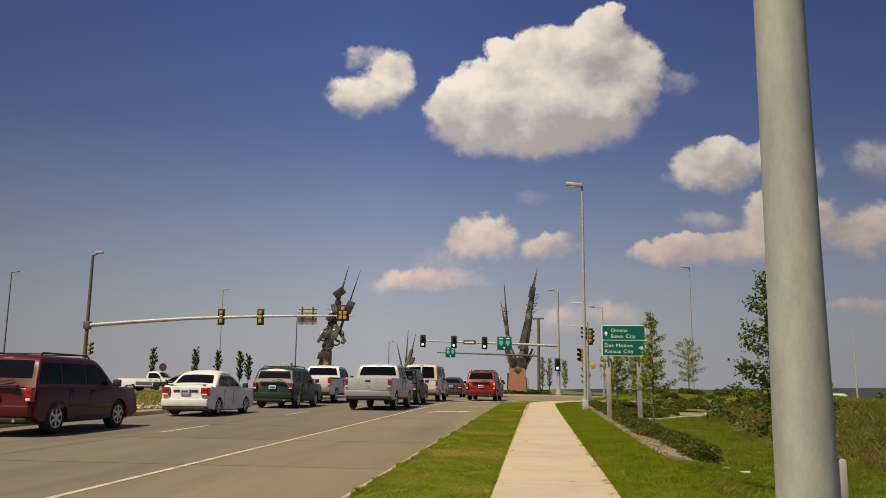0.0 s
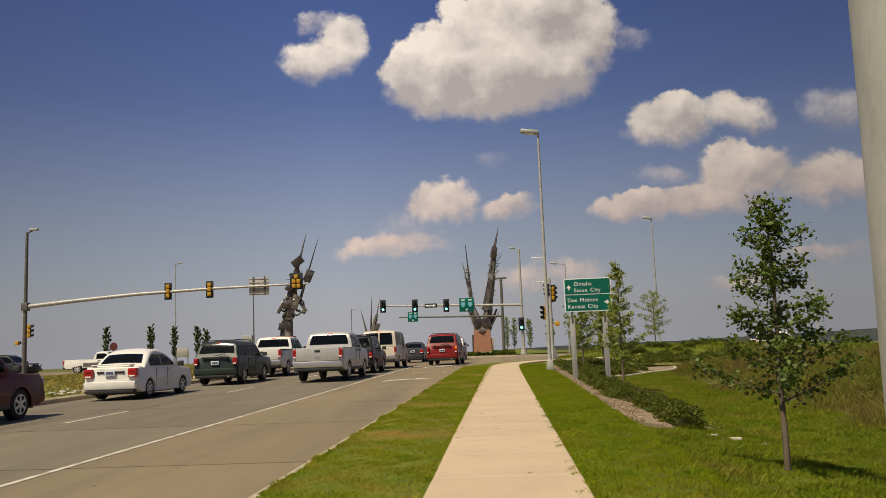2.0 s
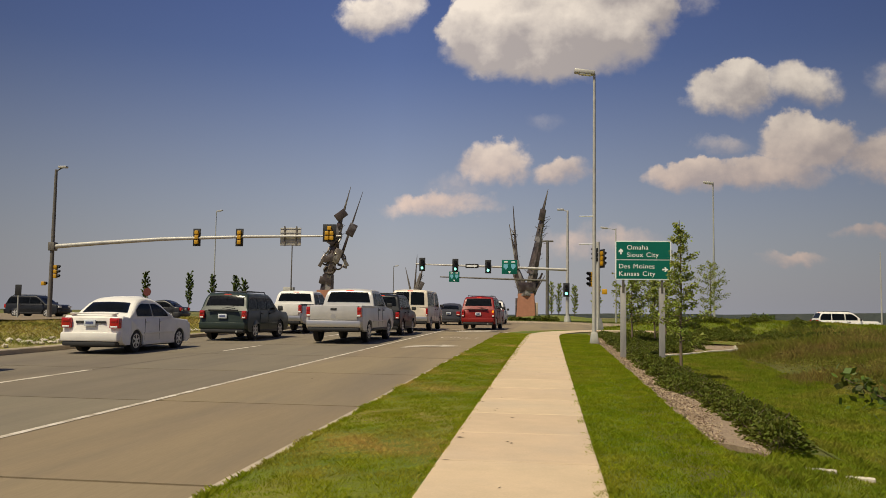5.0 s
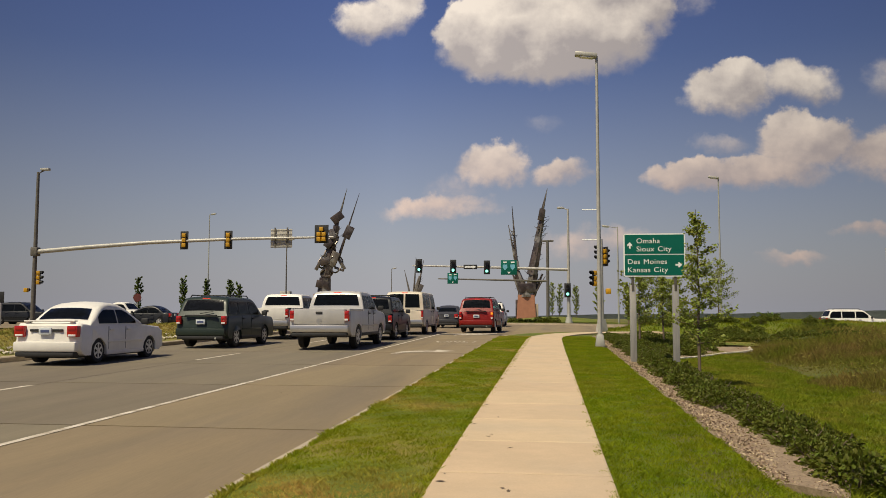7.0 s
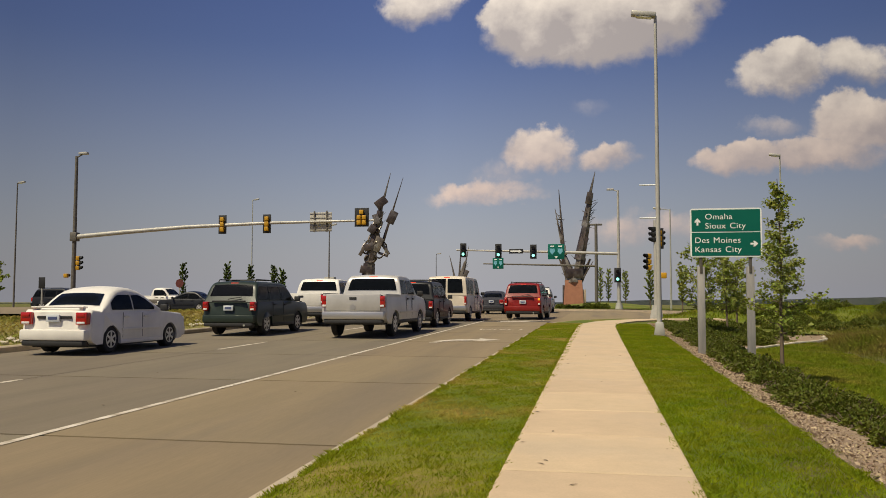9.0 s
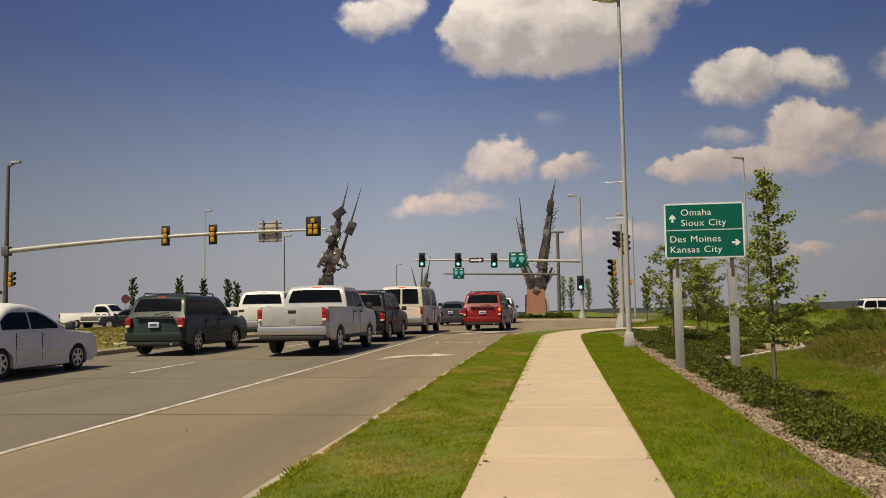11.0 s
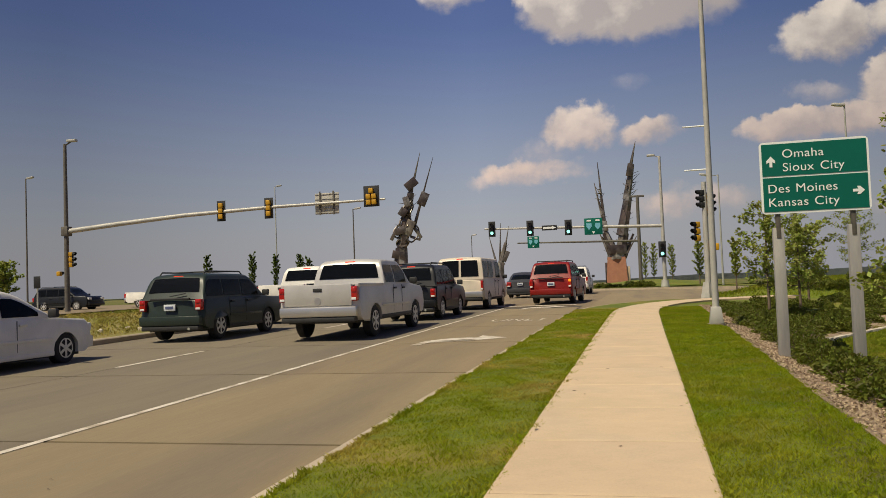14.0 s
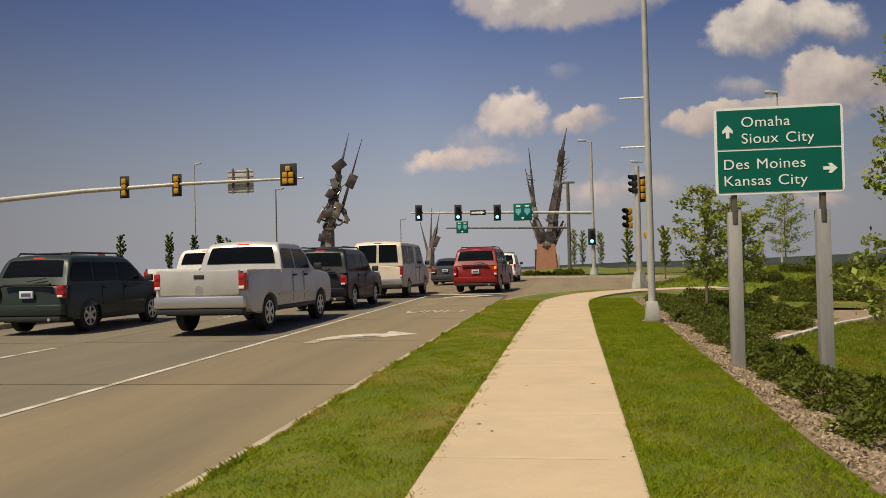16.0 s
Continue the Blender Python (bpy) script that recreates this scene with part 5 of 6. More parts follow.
# Right-hand group: a split shaft of steel spears rising from a cup.
sculpture("right", "dark steel sculpture of pointed spears rising from a cup", (-4.25, 149, 0.68), [
    ((-0.2, 0, 0), (-1.6, 0, 4.0), 0.9, 0.5, 8), ((-1.5, 0, 3.4), (-2.35, 0, 15.2), 0.34, 0.05, 6), ((-1.2, 0.2, 2.5), (-3.0, 0.2, 12.0), 0.34, 0.05, 6),
    ] + [((0.5, 0, 0), (1.3, 0, 3.8), 0.9, 0.75, 8), ((1.0, 0, 3.4), (2.2, 0, 9.5), 0.95, 0.65, 7), ((1.9, 0, 9.0), (3.0, 0, 14.5), 0.62, 0.35, 6), ((2.7, 0, 14.0), (3.65, 0, 18.1), 0.3, 0.04, 6), ((2.2, 0.3, 12), (3.3, 0.3, 17.0), 0.22, 0.04, 6),
    ((-0.6, 0, 0), (-2.2, 0.3, 3.4), 0.35, 0.12, 6), ((-1.0, -0.3, 0), (-2.7, -0.3, 4.6), 0.22, 0.05, 6), ((1.2, 0, 0), (2.7, 0.2, 3.6), 0.4, 0.15, 6), ((1.4, -0.3, 0.2), (3.2, -0.2, 3.2), 0.18, 0.05, 6), ((0, 0, -0.3), (0, 0, 1.9), 1.5, 1.2, 8)],
    [((2.6, -0.5, 13.6), 0.9, 2.0, 12, 10), ((1.6, -0.5, 6.0), 1.3, 2.4, 14, 0), ((-1.5, -0.4, 5.0), 0.7, 1.6, -8, 0), ((0.2, -1.2, 1.2), 2.8, 1.5, 0, 0)],
    [((1.0, 0, 3), (3.0, 0, 14), 34, 1.6), ((-1.5, 0, 3), (-2.3, 0, 11), 16, 1.1), ((-1.5, 0, 0.5), (1.8, 0, 2.4), 22, 1.3)], (2.9, 4.0))
# Left-hand group: leaning tower of shells and blades.
sculpture("left", "dark steel sculpture of stacked shells with two long blades", (-36.3, 138, 0.75), [
    ((0, 0, 0), (0.2, 0, 2.6), 1.15, 0.95, 8), ((0.2, 0, 2.4), (1.0, 0, 6.0), 0.8, 0.9, 8), ((0.8, 0, 5.6), (2.0, 0, 11.0), 0.7, 0.55, 7), ((1.6, 0, 9.0), (2.3, 0, 13.0), 0.45, 0.3, 6),
    ((2.3, 0, 12.0), (3.65, 0, 17.1), 0.24, 0.03, 6), ((2.2, 0.2, 5.5), (5.65, 0.2, 16.3), 0.28, 0.03, 6)],
    [((2.2, -0.4, 12.3), 1.3, 2.0, 52, 20), ((4.0, -0.3, 9.9), 1.3, 2.1, 24, 25), ((0.4, -0.9, 5.2), 1.7, 1.1, -20, 15), ((1.8, -0.8, 5.6), 1.4, 2.4, 25, -10), ((2.9, -0.5, 5.0), 0.5, 2.4, -32, 0), ((2.6, -0.4, 4.0), 1.6, 0.4, 20, 0),
     ((0.9, -0.9, 8.0), 1.2, 1.3, 35, 0), ((-0.6, -0.8, 4.8), 0.5, 2.2, 30, 0), ((0.0, -0.9, 1.5), 2.0, 1.2, 12, 10), ((1.5, -0.7, 9.6), 1.0, 1.6, -15, 0)],
    [((0.2, 0, 2), (1.8, 0, 10), 26, 1.5)], (2.9, 3.9), rings=[
    ((2.2, -0.4, 4.7), 1.35, 22, 0.13), ((0.0, -0.5, 5.2), 1.1, 25, 0.15), ((1.1, -0.6, 6.6), 1.2, 18, 0.18), ((0.6, -0.6, 3.4), 1.0, 70, 0.2), ((1.6, -0.5, 8.6), 1.1, 20, 0.15)])
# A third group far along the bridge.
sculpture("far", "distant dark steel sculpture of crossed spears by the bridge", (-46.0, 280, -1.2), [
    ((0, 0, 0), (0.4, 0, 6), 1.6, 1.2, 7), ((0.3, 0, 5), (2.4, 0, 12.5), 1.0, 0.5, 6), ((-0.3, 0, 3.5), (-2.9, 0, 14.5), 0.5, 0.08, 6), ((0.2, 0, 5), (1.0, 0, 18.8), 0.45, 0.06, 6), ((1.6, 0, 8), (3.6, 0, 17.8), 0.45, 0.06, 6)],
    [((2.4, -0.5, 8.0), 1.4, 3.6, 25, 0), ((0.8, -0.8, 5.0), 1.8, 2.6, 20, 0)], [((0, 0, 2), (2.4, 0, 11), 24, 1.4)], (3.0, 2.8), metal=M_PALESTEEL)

# ---- bridge railing with arched screen, huts and far signs ----
bridge = thing("bridge_screen", "arched pale steel screen along the bridge", "bridge", (-53.8, 230, -0.6), 0)
bm = bmesh.new()
arc = [(-8.6 + 17.2 * k / 24, 4.6 * (1 - ((k - 11) / 13.5) ** 2)) for k in range(25)]
path_tube(bm, [(x, 0, z) for x, z in arc], [0.14] * 25, 8)
part("arch_rail", bm, M_GALV, bridge)
for k in range(1, 24):
    if arc[k][1] > 0.9:
        bm = bmesh.new()
        tube(bm, (arc[k][0], 0, 0.4), (arc[k][0], 0, arc[k][1]), 0.06, n=6)
        part("rib", bm, M_GALV, bridge)
bm = bmesh.new()
box(bm, (-24, -0.2, -1.6), (14, 0.2, 0.7), 0.03)
part("parapet", bm, M_SMOOTHPANEL, bridge, "low concrete parapet")
hut = thing("hut", "small buff hut with a pitched roof by the sculpture", "hut", (-39.6, 140, 0.7))
bm = bmesh.new()
box(bm, (-1.1, -1, 0), (1.5, 1, 1.5))
part("wall", bm, M_SMOOTHPANEL, hut)
bm = bmesh.new()
prism(bm, [(-1.25, 1.45), (1.6, 1.45), (1.6, 2.35), (1.1, 2.35)], -1.1, 1.1, "y")
part("roof", bm, M_TERRA, hut)
bm = bmesh.new()
tank = thing("tower_sign", "pale box sign on a short lattice tower", "tower sign", (-46.6, 150, 0.7))
box(bm, (-0.9, -0.6, 3.1), (0.9, 0.6, 4.7), 0.05)
part("box", bm, M_WHITEPOLE, tank)
for k in (-0.6, 0.0, 0.6):
    bm = bmesh.new()
    tube(bm, (k, 0, -0.2), (k * 0.8, 0, 3.2), 0.1, n=6)
    part("leg", bm, M_BROWNPOLE, tank)
board = thing("board_sign", "pale board sign on two posts in the distance", "road sign", (-50.8, 130, 0.65))
bm = bmesh.new()
box(bm, (-1.1, 0, 1.2), (1.1, 0.08, 2.6), 0.02)
part("panel", bm, M_SIGNBACK, board)
for k in (-0.9, 0.9):
    bm = bmesh.new()
    tube(bm, (k, 0.05, -0.2), (k, 0.05, 2.6), 0.07, n=6)
    part("post", bm, M_BROWNPOLE, board)
warn = thing("small_sign", "small dark sign on a thin post beyond the median", "road sign", (-38.8, 63, 0.62))
bm = bmesh.new()
box(bm, (-0.25, -0.02, 1.55), (0.25, 0.02, 2.35), 0.01)
part("panel", bm, M_SIGNALBLACK, warn)
bm = bmesh.new()
tube(bm, (0, 0.04, -0.2), (0, 0.04, 2.3), 0.06, n=8)
part("post", bm, M_GALV, warn)
stop = thing("stop_sign", "back of a round dark red sign on a post", "road sign", (-38.5, 82, 0.62))
bm = bmesh.new()
lathe(bm, [(0.42, -0.01), (0.42, 0.01)], 8, "y", (0, 0, 2.3))
part("panel", bm, M_HANDRED, stop)
bm = bmesh.new()
tube(bm, (0, 0.04, -0.2), (0, 0.04, 2.6), 0.05, n=6)
part("post", bm, M_GALV, stop)


# ---- plants ----
def quads(name, centres, normals_seed, size, material, long=1.5, up=0.0):
    """Many small leaves: bent pairs of triangles at the given places."""
    rg = np.random.RandomState(normals_seed)
    c = np.asarray(centres, float)
    n = len(c)
    a = rg.normal(size=(n, 3))
    a[:, 2] = a[:, 2] * 0.6 + up
    a /= np.linalg.norm(a, axis=1)[:, None]
    b = np.cross(a, rg.normal(size=(n, 3)))
    b /= np.linalg.norm(b, axis=1)[:, None]
    s = size * (0.6 + 0.8 * rg.rand(n))[:, None]
    verts = np.concatenate([c - a * s * long / 2, c + b * s / 2, c + a * s * long / 2, c - b * s / 2], 1).reshape(-1, 3)
    i = np.arange(n) * 4
    faces = np.stack([i, i + 1, i + 2, i + 3], 1)
    return raw(name, verts.tolist(), faces.tolist(), material)


def tree(name, label, at, high, trunk_h, spread, leaves, leaf, shape, seed, leaf_mat, thick=0.05, group="young trees", near=False):
    t = thing(name, label, "tree", at, group=group)
    rng = random.Random(seed)
    bm = bmesh.new()
    wob = [(rng.uniform(-1, 1) * spread * 0.04, rng.uniform(-1, 1) * spread * 0.04) for _ in range(7)]
    spine = [Vector((wob[k][0] * k / 6, wob[k][1] * k / 6, -0.15 if k == 0 else high * 0.96 * k / 6)) for k in range(7)]
    path_tube(bm, spine, [thick * (1 - 0.85 * k / 6) for k in range(7)], 8)
    cents = []
    n_limb = int(16 + high * 4)
    for k in range(n_limb):
        f = trunk_h / high + (0.97 - trunk_h / high) * ((k + rng.random()) / n_limb)
        g_ = (f - trunk_h / high) / (1 - trunk_h / high)
        reach = spread * {"oval": math.sin(math.pi * (0.16 + 0.80 * g_)) ** 0.8, "cone": (1.05 - g_) ** 0.8, "column": 0.5 + 0.5 * math.sin(math.pi * (0.1 + 0.85 * g_))}[shape] * rng.uniform(0.6, 1.15)
        root = spine[min(5, int(f * 6))].lerp(spine[min(6, int(f * 6) + 1)], f * 6 - int(f * 6))
        az = k * 2.4 + rng.uniform(-0.5, 0.5)
        lift = reach * (rng.uniform(0.1, 0.55) if shape != "column" else rng.uniform(0.8, 1.5))
        tip = root + Vector((math.cos(az) * reach, math.sin(az) * reach, lift))
        mid = root.lerp(tip, 0.5) + Vector((0, 0, -0.06 * reach))
        branch = bmesh.new() if near else bm
        path_tube(branch, [root, mid, tip], [thick * 0.38 * (1.1 - g_), thick * 0.22, thick * 0.07], 5)
        if near:
            part("branch", branch, M_BARK, t, smooth=60)
        m = max(4, int(leaves / n_limb * (0.5 + reach / spread)))
        for j in range(m):
            q = rng.random() ** 0.7
            p = root.lerp(mid, q * 2) if q < 0.5 else mid.lerp(tip, q * 2 - 1)
            rr = 0.04 * spread + 0.06 * spread * rng.random()
            off = [max(-1.4, min(1.4, rng.gauss(0, 1))) * rr for _ in range(3)]
            cents.append(p + Vector(off))
    part("trunk", bm, M_BARK, t, smooth=60)
    share("crown", quads("crown", cents, seed, leaf, leaf_mat), t)
    return t


tree("young_oak", "young oak with open dark green crown on the bank", (3.0, 11.8, land(3.0, 11.8)), 3.0, 0.7, 0.84, 4600, 0.036, "cone", 4, M_LEAF, 0.036, near=True)
tree("young_pear", "slim young tree with light leaves in the shrub bed", (3.42, 27.1, land(3.42, 27.1)), 3.85, 0.8, 0.76, 3000, 0.045, "cone", 8, M_PEAR, 0.04, near=True)
for nm, (x, y), h, sp, sd in (("young_pear", (3.4, 39.5), 3.3, 0.95, 11), ("young_pear", (4.5, 41.5), 3.1, 1.0, 12), ("young_pear", (10.1, 60), 3.9, 1.2, 13), ("young_pear", (5.6, 46.5), 2.9, 0.8, 16)):
    tree(nm, "young light-green tree among low shrubs", (x, y, berm_z(x, y) if y > 51 else land(x, y)), h, 0.8, sp, 2300, 0.058, "oval", sd, M_PEAR, 0.045, near=True)
for k, x in enumerate((-53.2, -47.5, -43.9, -41.1, -39.5)):
    tree("column_tree", "narrow dark green column tree beyond the crossing", (x, 110 + k % 2, 0.6), (5.7, 5.6, 5.4, 5.3, 4.6)[k], 1.3, 0.55, 700, 0.17, "column", 30 + k, M_LEAF, 0.07, "column trees")
# The light leaf colour stands in for haze over these farther trees.
for k, (x, y, h) in enumerate(((0.1, 120, 5.2), (1.1, 121, 5.0), (3.1, 115, 4.6), (4.4, 86, 3.9), (6.2, 76, 3.3))):
    tree("column_tree", "narrow green tree beyond the corner", (x, y, land(x, y) - 0.02), h, 0.8, 0.5, 800, 0.12, "column", 50 + k, M_PEAR, 0.06, "column trees")
tree("round_tree", "light green young tree far beyond the median", (-62, 86, 0.5), 5.0, 1.6, 1.7, 1200, 0.22, "oval", 71, M_PEAR, 0.09)

for k, (x, y, h, sp) in enumerate(((24, 62, 0.9, 1.0), (33, 84, 1.3, 1.3), (30, 128, 1.6, 1.8), (58, 150, 2.4, 2.6), (75, 190, 3.0, 3.2))):
    tree("round_bush", "round dark green bush on the lower land", (x, y, land(x, y) - 0.1), h, 0.3, sp, 700, 0.16 + 0.03 * sp, "oval", 200 + k, M_LEAF, 0.08, "bushes")

# Shrub bed along the lawn, with mulch, chips and stone edging.
bm = bmesh.new()
rows = []
for k in range(24):
    y = 15.2 + k * 1.3
    w0, w1 = 1.95 + 0.06 * noise.noise((y, 0, 3)), 3.4 + 0.2 * noise.noise((y * 0.4, 5, 3))
    w1 = min(w1, 2.5 + 0.45 * k)
    rows.append([bm.verts.new((w0 + (w1 - w0) * f, y, land(w0 + (w1 - w0) * f, y) + 0.012 + 0.04 * math.sin(math.pi * f))) for f in (0, 0.2, 0.4, 0.7, 1)])
for a, b in zip(rows, rows[1:]):
    for k in range(4):
        bm.faces.new((a[k], a[k + 1], b[k + 1], b[k]))
ext = bmesh.ops.extrude_edge_only(bm, edges=[e for e in bm.edges if e.is_boundary])
for v in [v for v in ext["geom"] if isinstance(v, bmesh.types.BMVert)]:
    v.co.z -= 0.3
solid("mulch_bed", bm, M_MULCH, "brown wood mulch bed along the lawn", "mulch bed", "structure")
rg = np.random.RandomState(5)
pts = [(x, y, land(x, y) + 0.045) for x, y in zip(1.95 + 0.55 * rg.rand(15000) ** 1.2, 15.2 + 29.5 * rg.rand(15000))]
tagged(new("mulch_chips", quads("mulch_chips", pts, 6, 0.015, M_CHIP, 2.4)), "loose pale wood chips on the mulch", "mulch", kind="stuff")


def shrub_mesh(seed, n):
    rg_ = np.random.RandomState(seed)
    d = rg_.normal(size=(n, 3))
    d /= np.linalg.norm(d, axis=1)[:, None]
    rad = (0.55 + 0.45 * rg_.rand(n) ** 0.5)[:, None]
    lump = 1 + 0.25 * np.sin(d[:, :1] * 5 + seed) * np.cos(d[:, 1:2] * 4)
    c = d * rad * lump * (0.40, 0.42, 0.34)
    c[:, 2] = np.abs(c[:, 2]) * 1.0 + 0.02
    return quads("foliage", c, seed, 0.032, M_SHRUB, 1.6)


def shrub_stems(seed):
    rng = random.Random(seed)
    bm_ = bmesh.new()
    for k in range(7):
        a = k * 0.9
        tube(bm_, (0, 0, -0.08), (0.25 * math.cos(a), 0.25 * math.sin(a), 0.12 + 0.12 * rng.random()), 0.012, 0.005, 5)
    return mesh_of("stem", bm_, M_BARK, 0)


SHRUBS = [(shrub_mesh(90 + k, 1700), shrub_stems(k)) for k in range(3)]
rng = random.Random(17)


def shrub(x, y, s, z=None):
    fol, stems = SHRUBS[rng.randrange(3)]
    ob = thing("shrub", "low dense dark green shrub in mulch", "shrub", (x, y, (land(x, y) if z is None else z) - 0.01), rng.uniform(0, 360), group="shrubs of the bed")
    share("foliage", fol, ob, Matrix.Diagonal((s, s, s * rng.uniform(0.7, 1.0), 1)))
    share("stem", stems, ob)


for k in range(48):
    y = 15.8 + k * 0.60
    shrub(2.62 + rng.uniform(-0.12, 0.12) + (0.12 if y < 20 else 0), y, rng.uniform(0.72, 0.95))
    if k > 2:
        shrub(3.12 + rng.uniform(-0.12, 0.12), y + 0.3, rng.uniform(0.62, 0.82))
# Second bed behind, with pale stone edging running up the slope.
EDGE = [(3.35, 33.4), (4.2, 35.6), (5.4, 37.8), (6.6, 39.4), (7.5, 40.4), (7.7, 42.0)]
bm = bmesh.new()
for (a, b), (c, d) in zip(EDGE, EDGE[1:]):
    n = 4
    for k in range(n):
        p, q = Vector((a + (c - a) * k / n, b + (d - b) * k / n)), Vector((a + (c - a) * (k + 0.93) / n, b + (d - b) * (k + 0.93) / n))
        z = land(p.x, p.y)
        way = math.atan2(q.y - p.y, q.x - p.x)
        box(bm, (0, -0.06, -0.1), ((q - p).length, 0.06, 0.055), 0.012, Matrix.Translation((p.x, p.y, z)) @ Matrix.Rotation(way, 4, "Z"))
solid("stone_edging", bm, M_STONE, "pale stone edging of the upper shrub bed", "edging", "structure")
bm = bmesh.new()
for k in range(3):
    box(bm, (-0.05, 0, -0.12), (0.05, 0.3, 0.02), 0.015, Matrix.Translation((2.75 + 0.3 * k, 14.95 - 0.12 * k, land(3.0 + 0.3 * k, 14.9))) @ Matrix.Rotation(radians(-110), 4, "Z"))
solid("bed_end_stones", bm, M_STONE, "pale stone edging at the end of the shrub bed", "edging", "structure")
bm = bmesh.new()
f = bm.faces.new([bm.verts.new((x, y, land(x, y) + 0.02)) for x, y in [(3.4, 33.6)] + EDGE[1:] + [(7.7, 47), (5.5, 47), (3.4, 44)]])
bmesh.ops.triangulate(bm, faces=[f])
solid("upper_mulch_bed", bm, M_MULCH, "brown mulch bed of the upper shrubs", "mulch bed", "structure")
for k in range(52):
    f = rng.random()
    y = 34.6 + 11 * rng.random()
    x0 = lerp_table(y, [(33.4, 3.35), (35.6, 4.2), (37.8, 5.4), (39.4, 6.6), (40.4, 7.5), (60, 7.7)])
    shrub(3.3 + (x0 - 0.55 - 3.3) * f, y, rng.uniform(0.8, 1.2))
for k in range(30):
    shrub(rng.uniform(6.5, 14), rng.uniform(44, 47) + 0.2 * k / 30, rng.uniform(0.9, 1.3))


for k in range(22):
    x, y = rng.uniform(-4.6, 1.0), rng.uniform(83.6, 86.5)
    shrub(x, y, rng.uniform(0.8, 1.5))


for k in range(40):
    x = rng.uniform(5.5, 15)
    y = rng.uniform(51.5, 56)
    shrub(x, y, rng.uniform(0.8, 1.2), berm_z(x, y))


def blades(name, places, heights, width, material, label, seed, lean=0.35, category="grass", bend=(0.0, 0.0)):
    """Single grass blades: a bent pair of triangles each, standing at the places."""
    rg_ = np.random.RandomState(seed)
    p = np.asarray(places, float)
    n = len(p)
    h = np.asarray(heights, float)[:, None] * (0.55 + 0.9 * rg_.rand(n, 1))
    az = rg_.rand(n) * 2 * math.pi
    side = np.stack([np.cos(az), np.sin(az), 0 * az], 1) * width * (0.6 + 0.8 * rg_.rand(n, 1))
    tip = np.concatenate([(rg_.normal(0, lean, (n, 2)) + bend) * h, h], 1)
    v = np.concatenate([p - side, p + side, p + tip * (0.4, 0.4, 0.62) + side * 0.75, p + tip], 1).reshape(-1, 3)
    me = bpy.data.meshes.new(name)
    me.vertices.add(4 * n)
    me.vertices.foreach_set("co", v.ravel().astype(np.float32))
    me.loops.add(4 * n)
    me.loops.foreach_set("vertex_index", np.arange(4 * n, dtype=np.int32))
    me.polygons.add(n)
    me.polygons.foreach_set("loop_start", np.arange(n, dtype=np.int32) * 4)
    me.update(calc_edges=True)
    me.materials.append(material)
    return tagged(new(name, me), label, category, kind="stuff")


def tufted(places, base, extra, size=3.0):
    """Blade heights that swell and sink from tuft to tuft."""
    p = np.asarray(places, float) * size
    wave = np.sin(p[:, 0] * 2.1 + 1.7 * np.sin(p[:, 1] * 0.9)) + np.sin(p[:, 1] * 1.7 + 2.3 * np.sin(p[:, 0] * 1.3)) + np.sin(p[:, 0] * 4.7 - p[:, 1] * 3.9)
    return base + extra * np.clip(0.5 + wave / 4, 0, 1)


def scatter(n, x0, x1, y0, y1, seed, zf, power=1.0):
    rg_ = np.random.RandomState(seed)
    xs, ys = x0 + (x1 - x0) * rg_.rand(n), y0 + (y1 - y0) * rg_.rand(n) ** power
    return [(x, y, zf(x, y)) for x, y in zip(xs.tolist(), ys.tolist())]


flat = lambda x, y: H(y) + 0.0  # noqa: E731
turf = scatter(320000, -2.0, -0.60, -3, 44, 1, flat, 1.35)
blades("verge_grass", turf, tufted(turf, 0.012, 0.018, 4.0), 0.0032, M_BLADE, "mown green grass of the verge with dry patches", 2, 0.6)
turf = scatter(320000, 0.66, 2.05, -3, 44, 3, lambda x, y: land(x, y), 1.35)
blades("lawn_grass", turf, tufted(turf, 0.012, 0.018, 4.0), 0.0032, M_GREENBLADE, "mown green grass of the lawn strip", 4, 0.6)
turf = scatter(220000, 1.9, 5.6, -3, 16, 7, lambda x, y: land(x, y) - 0.02)
blades("bank_grass", turf, tufted(turf, 0.022, 0.035, 2.6), 0.0042, M_BANK, "rough green grass on the bank", 8, 0.5)
turf = scatter(130000, 3.5, 6.9, 15, 41, 9, lambda x, y: land(x, y) - 0.02)
blades("bank_grass", turf, tufted(turf, 0.03, 0.035, 2.6), 0.006, M_BANK, "green grass on the slope below the shrubs", 10, 0.5)
turf = scatter(76000, 2.9, 30, 51.4, 69, 19, lambda x, y: berm_z(x, y) if y < berm_far(x) - 0.3 else land(x, y) - 1.0)
turf = [q for q in turf if q[1] < berm_far(q[0]) - 0.3]
blades("rise_grass", turf, tufted(turf, 0.06, 0.09, 1.2), 0.014, M_BANK, "long green grass on the rise", 20, 0.45)
wild = scatter(270000, 6.2, 18, -3, 44, 11, lambda x, y: land(x, y) - 0.05)
blades("wild_grass", wild, [(0.07 + 0.38 * max(0, noise.noise((x * 0.3, y * 0.3, 2)) + 0.25 + 0.05 * (x - 8))) * (0.35 + 0.65 * step(6.0, 8.5, x + 1.6 * noise.noise((x * 0.5, y * 0.5, 6)))) for x, y, z in wild], 0.006, M_WILD, "tall rough brown and green wild grass", 12, 0.3)
rg = np.random.RandomState(77)
weeds = []
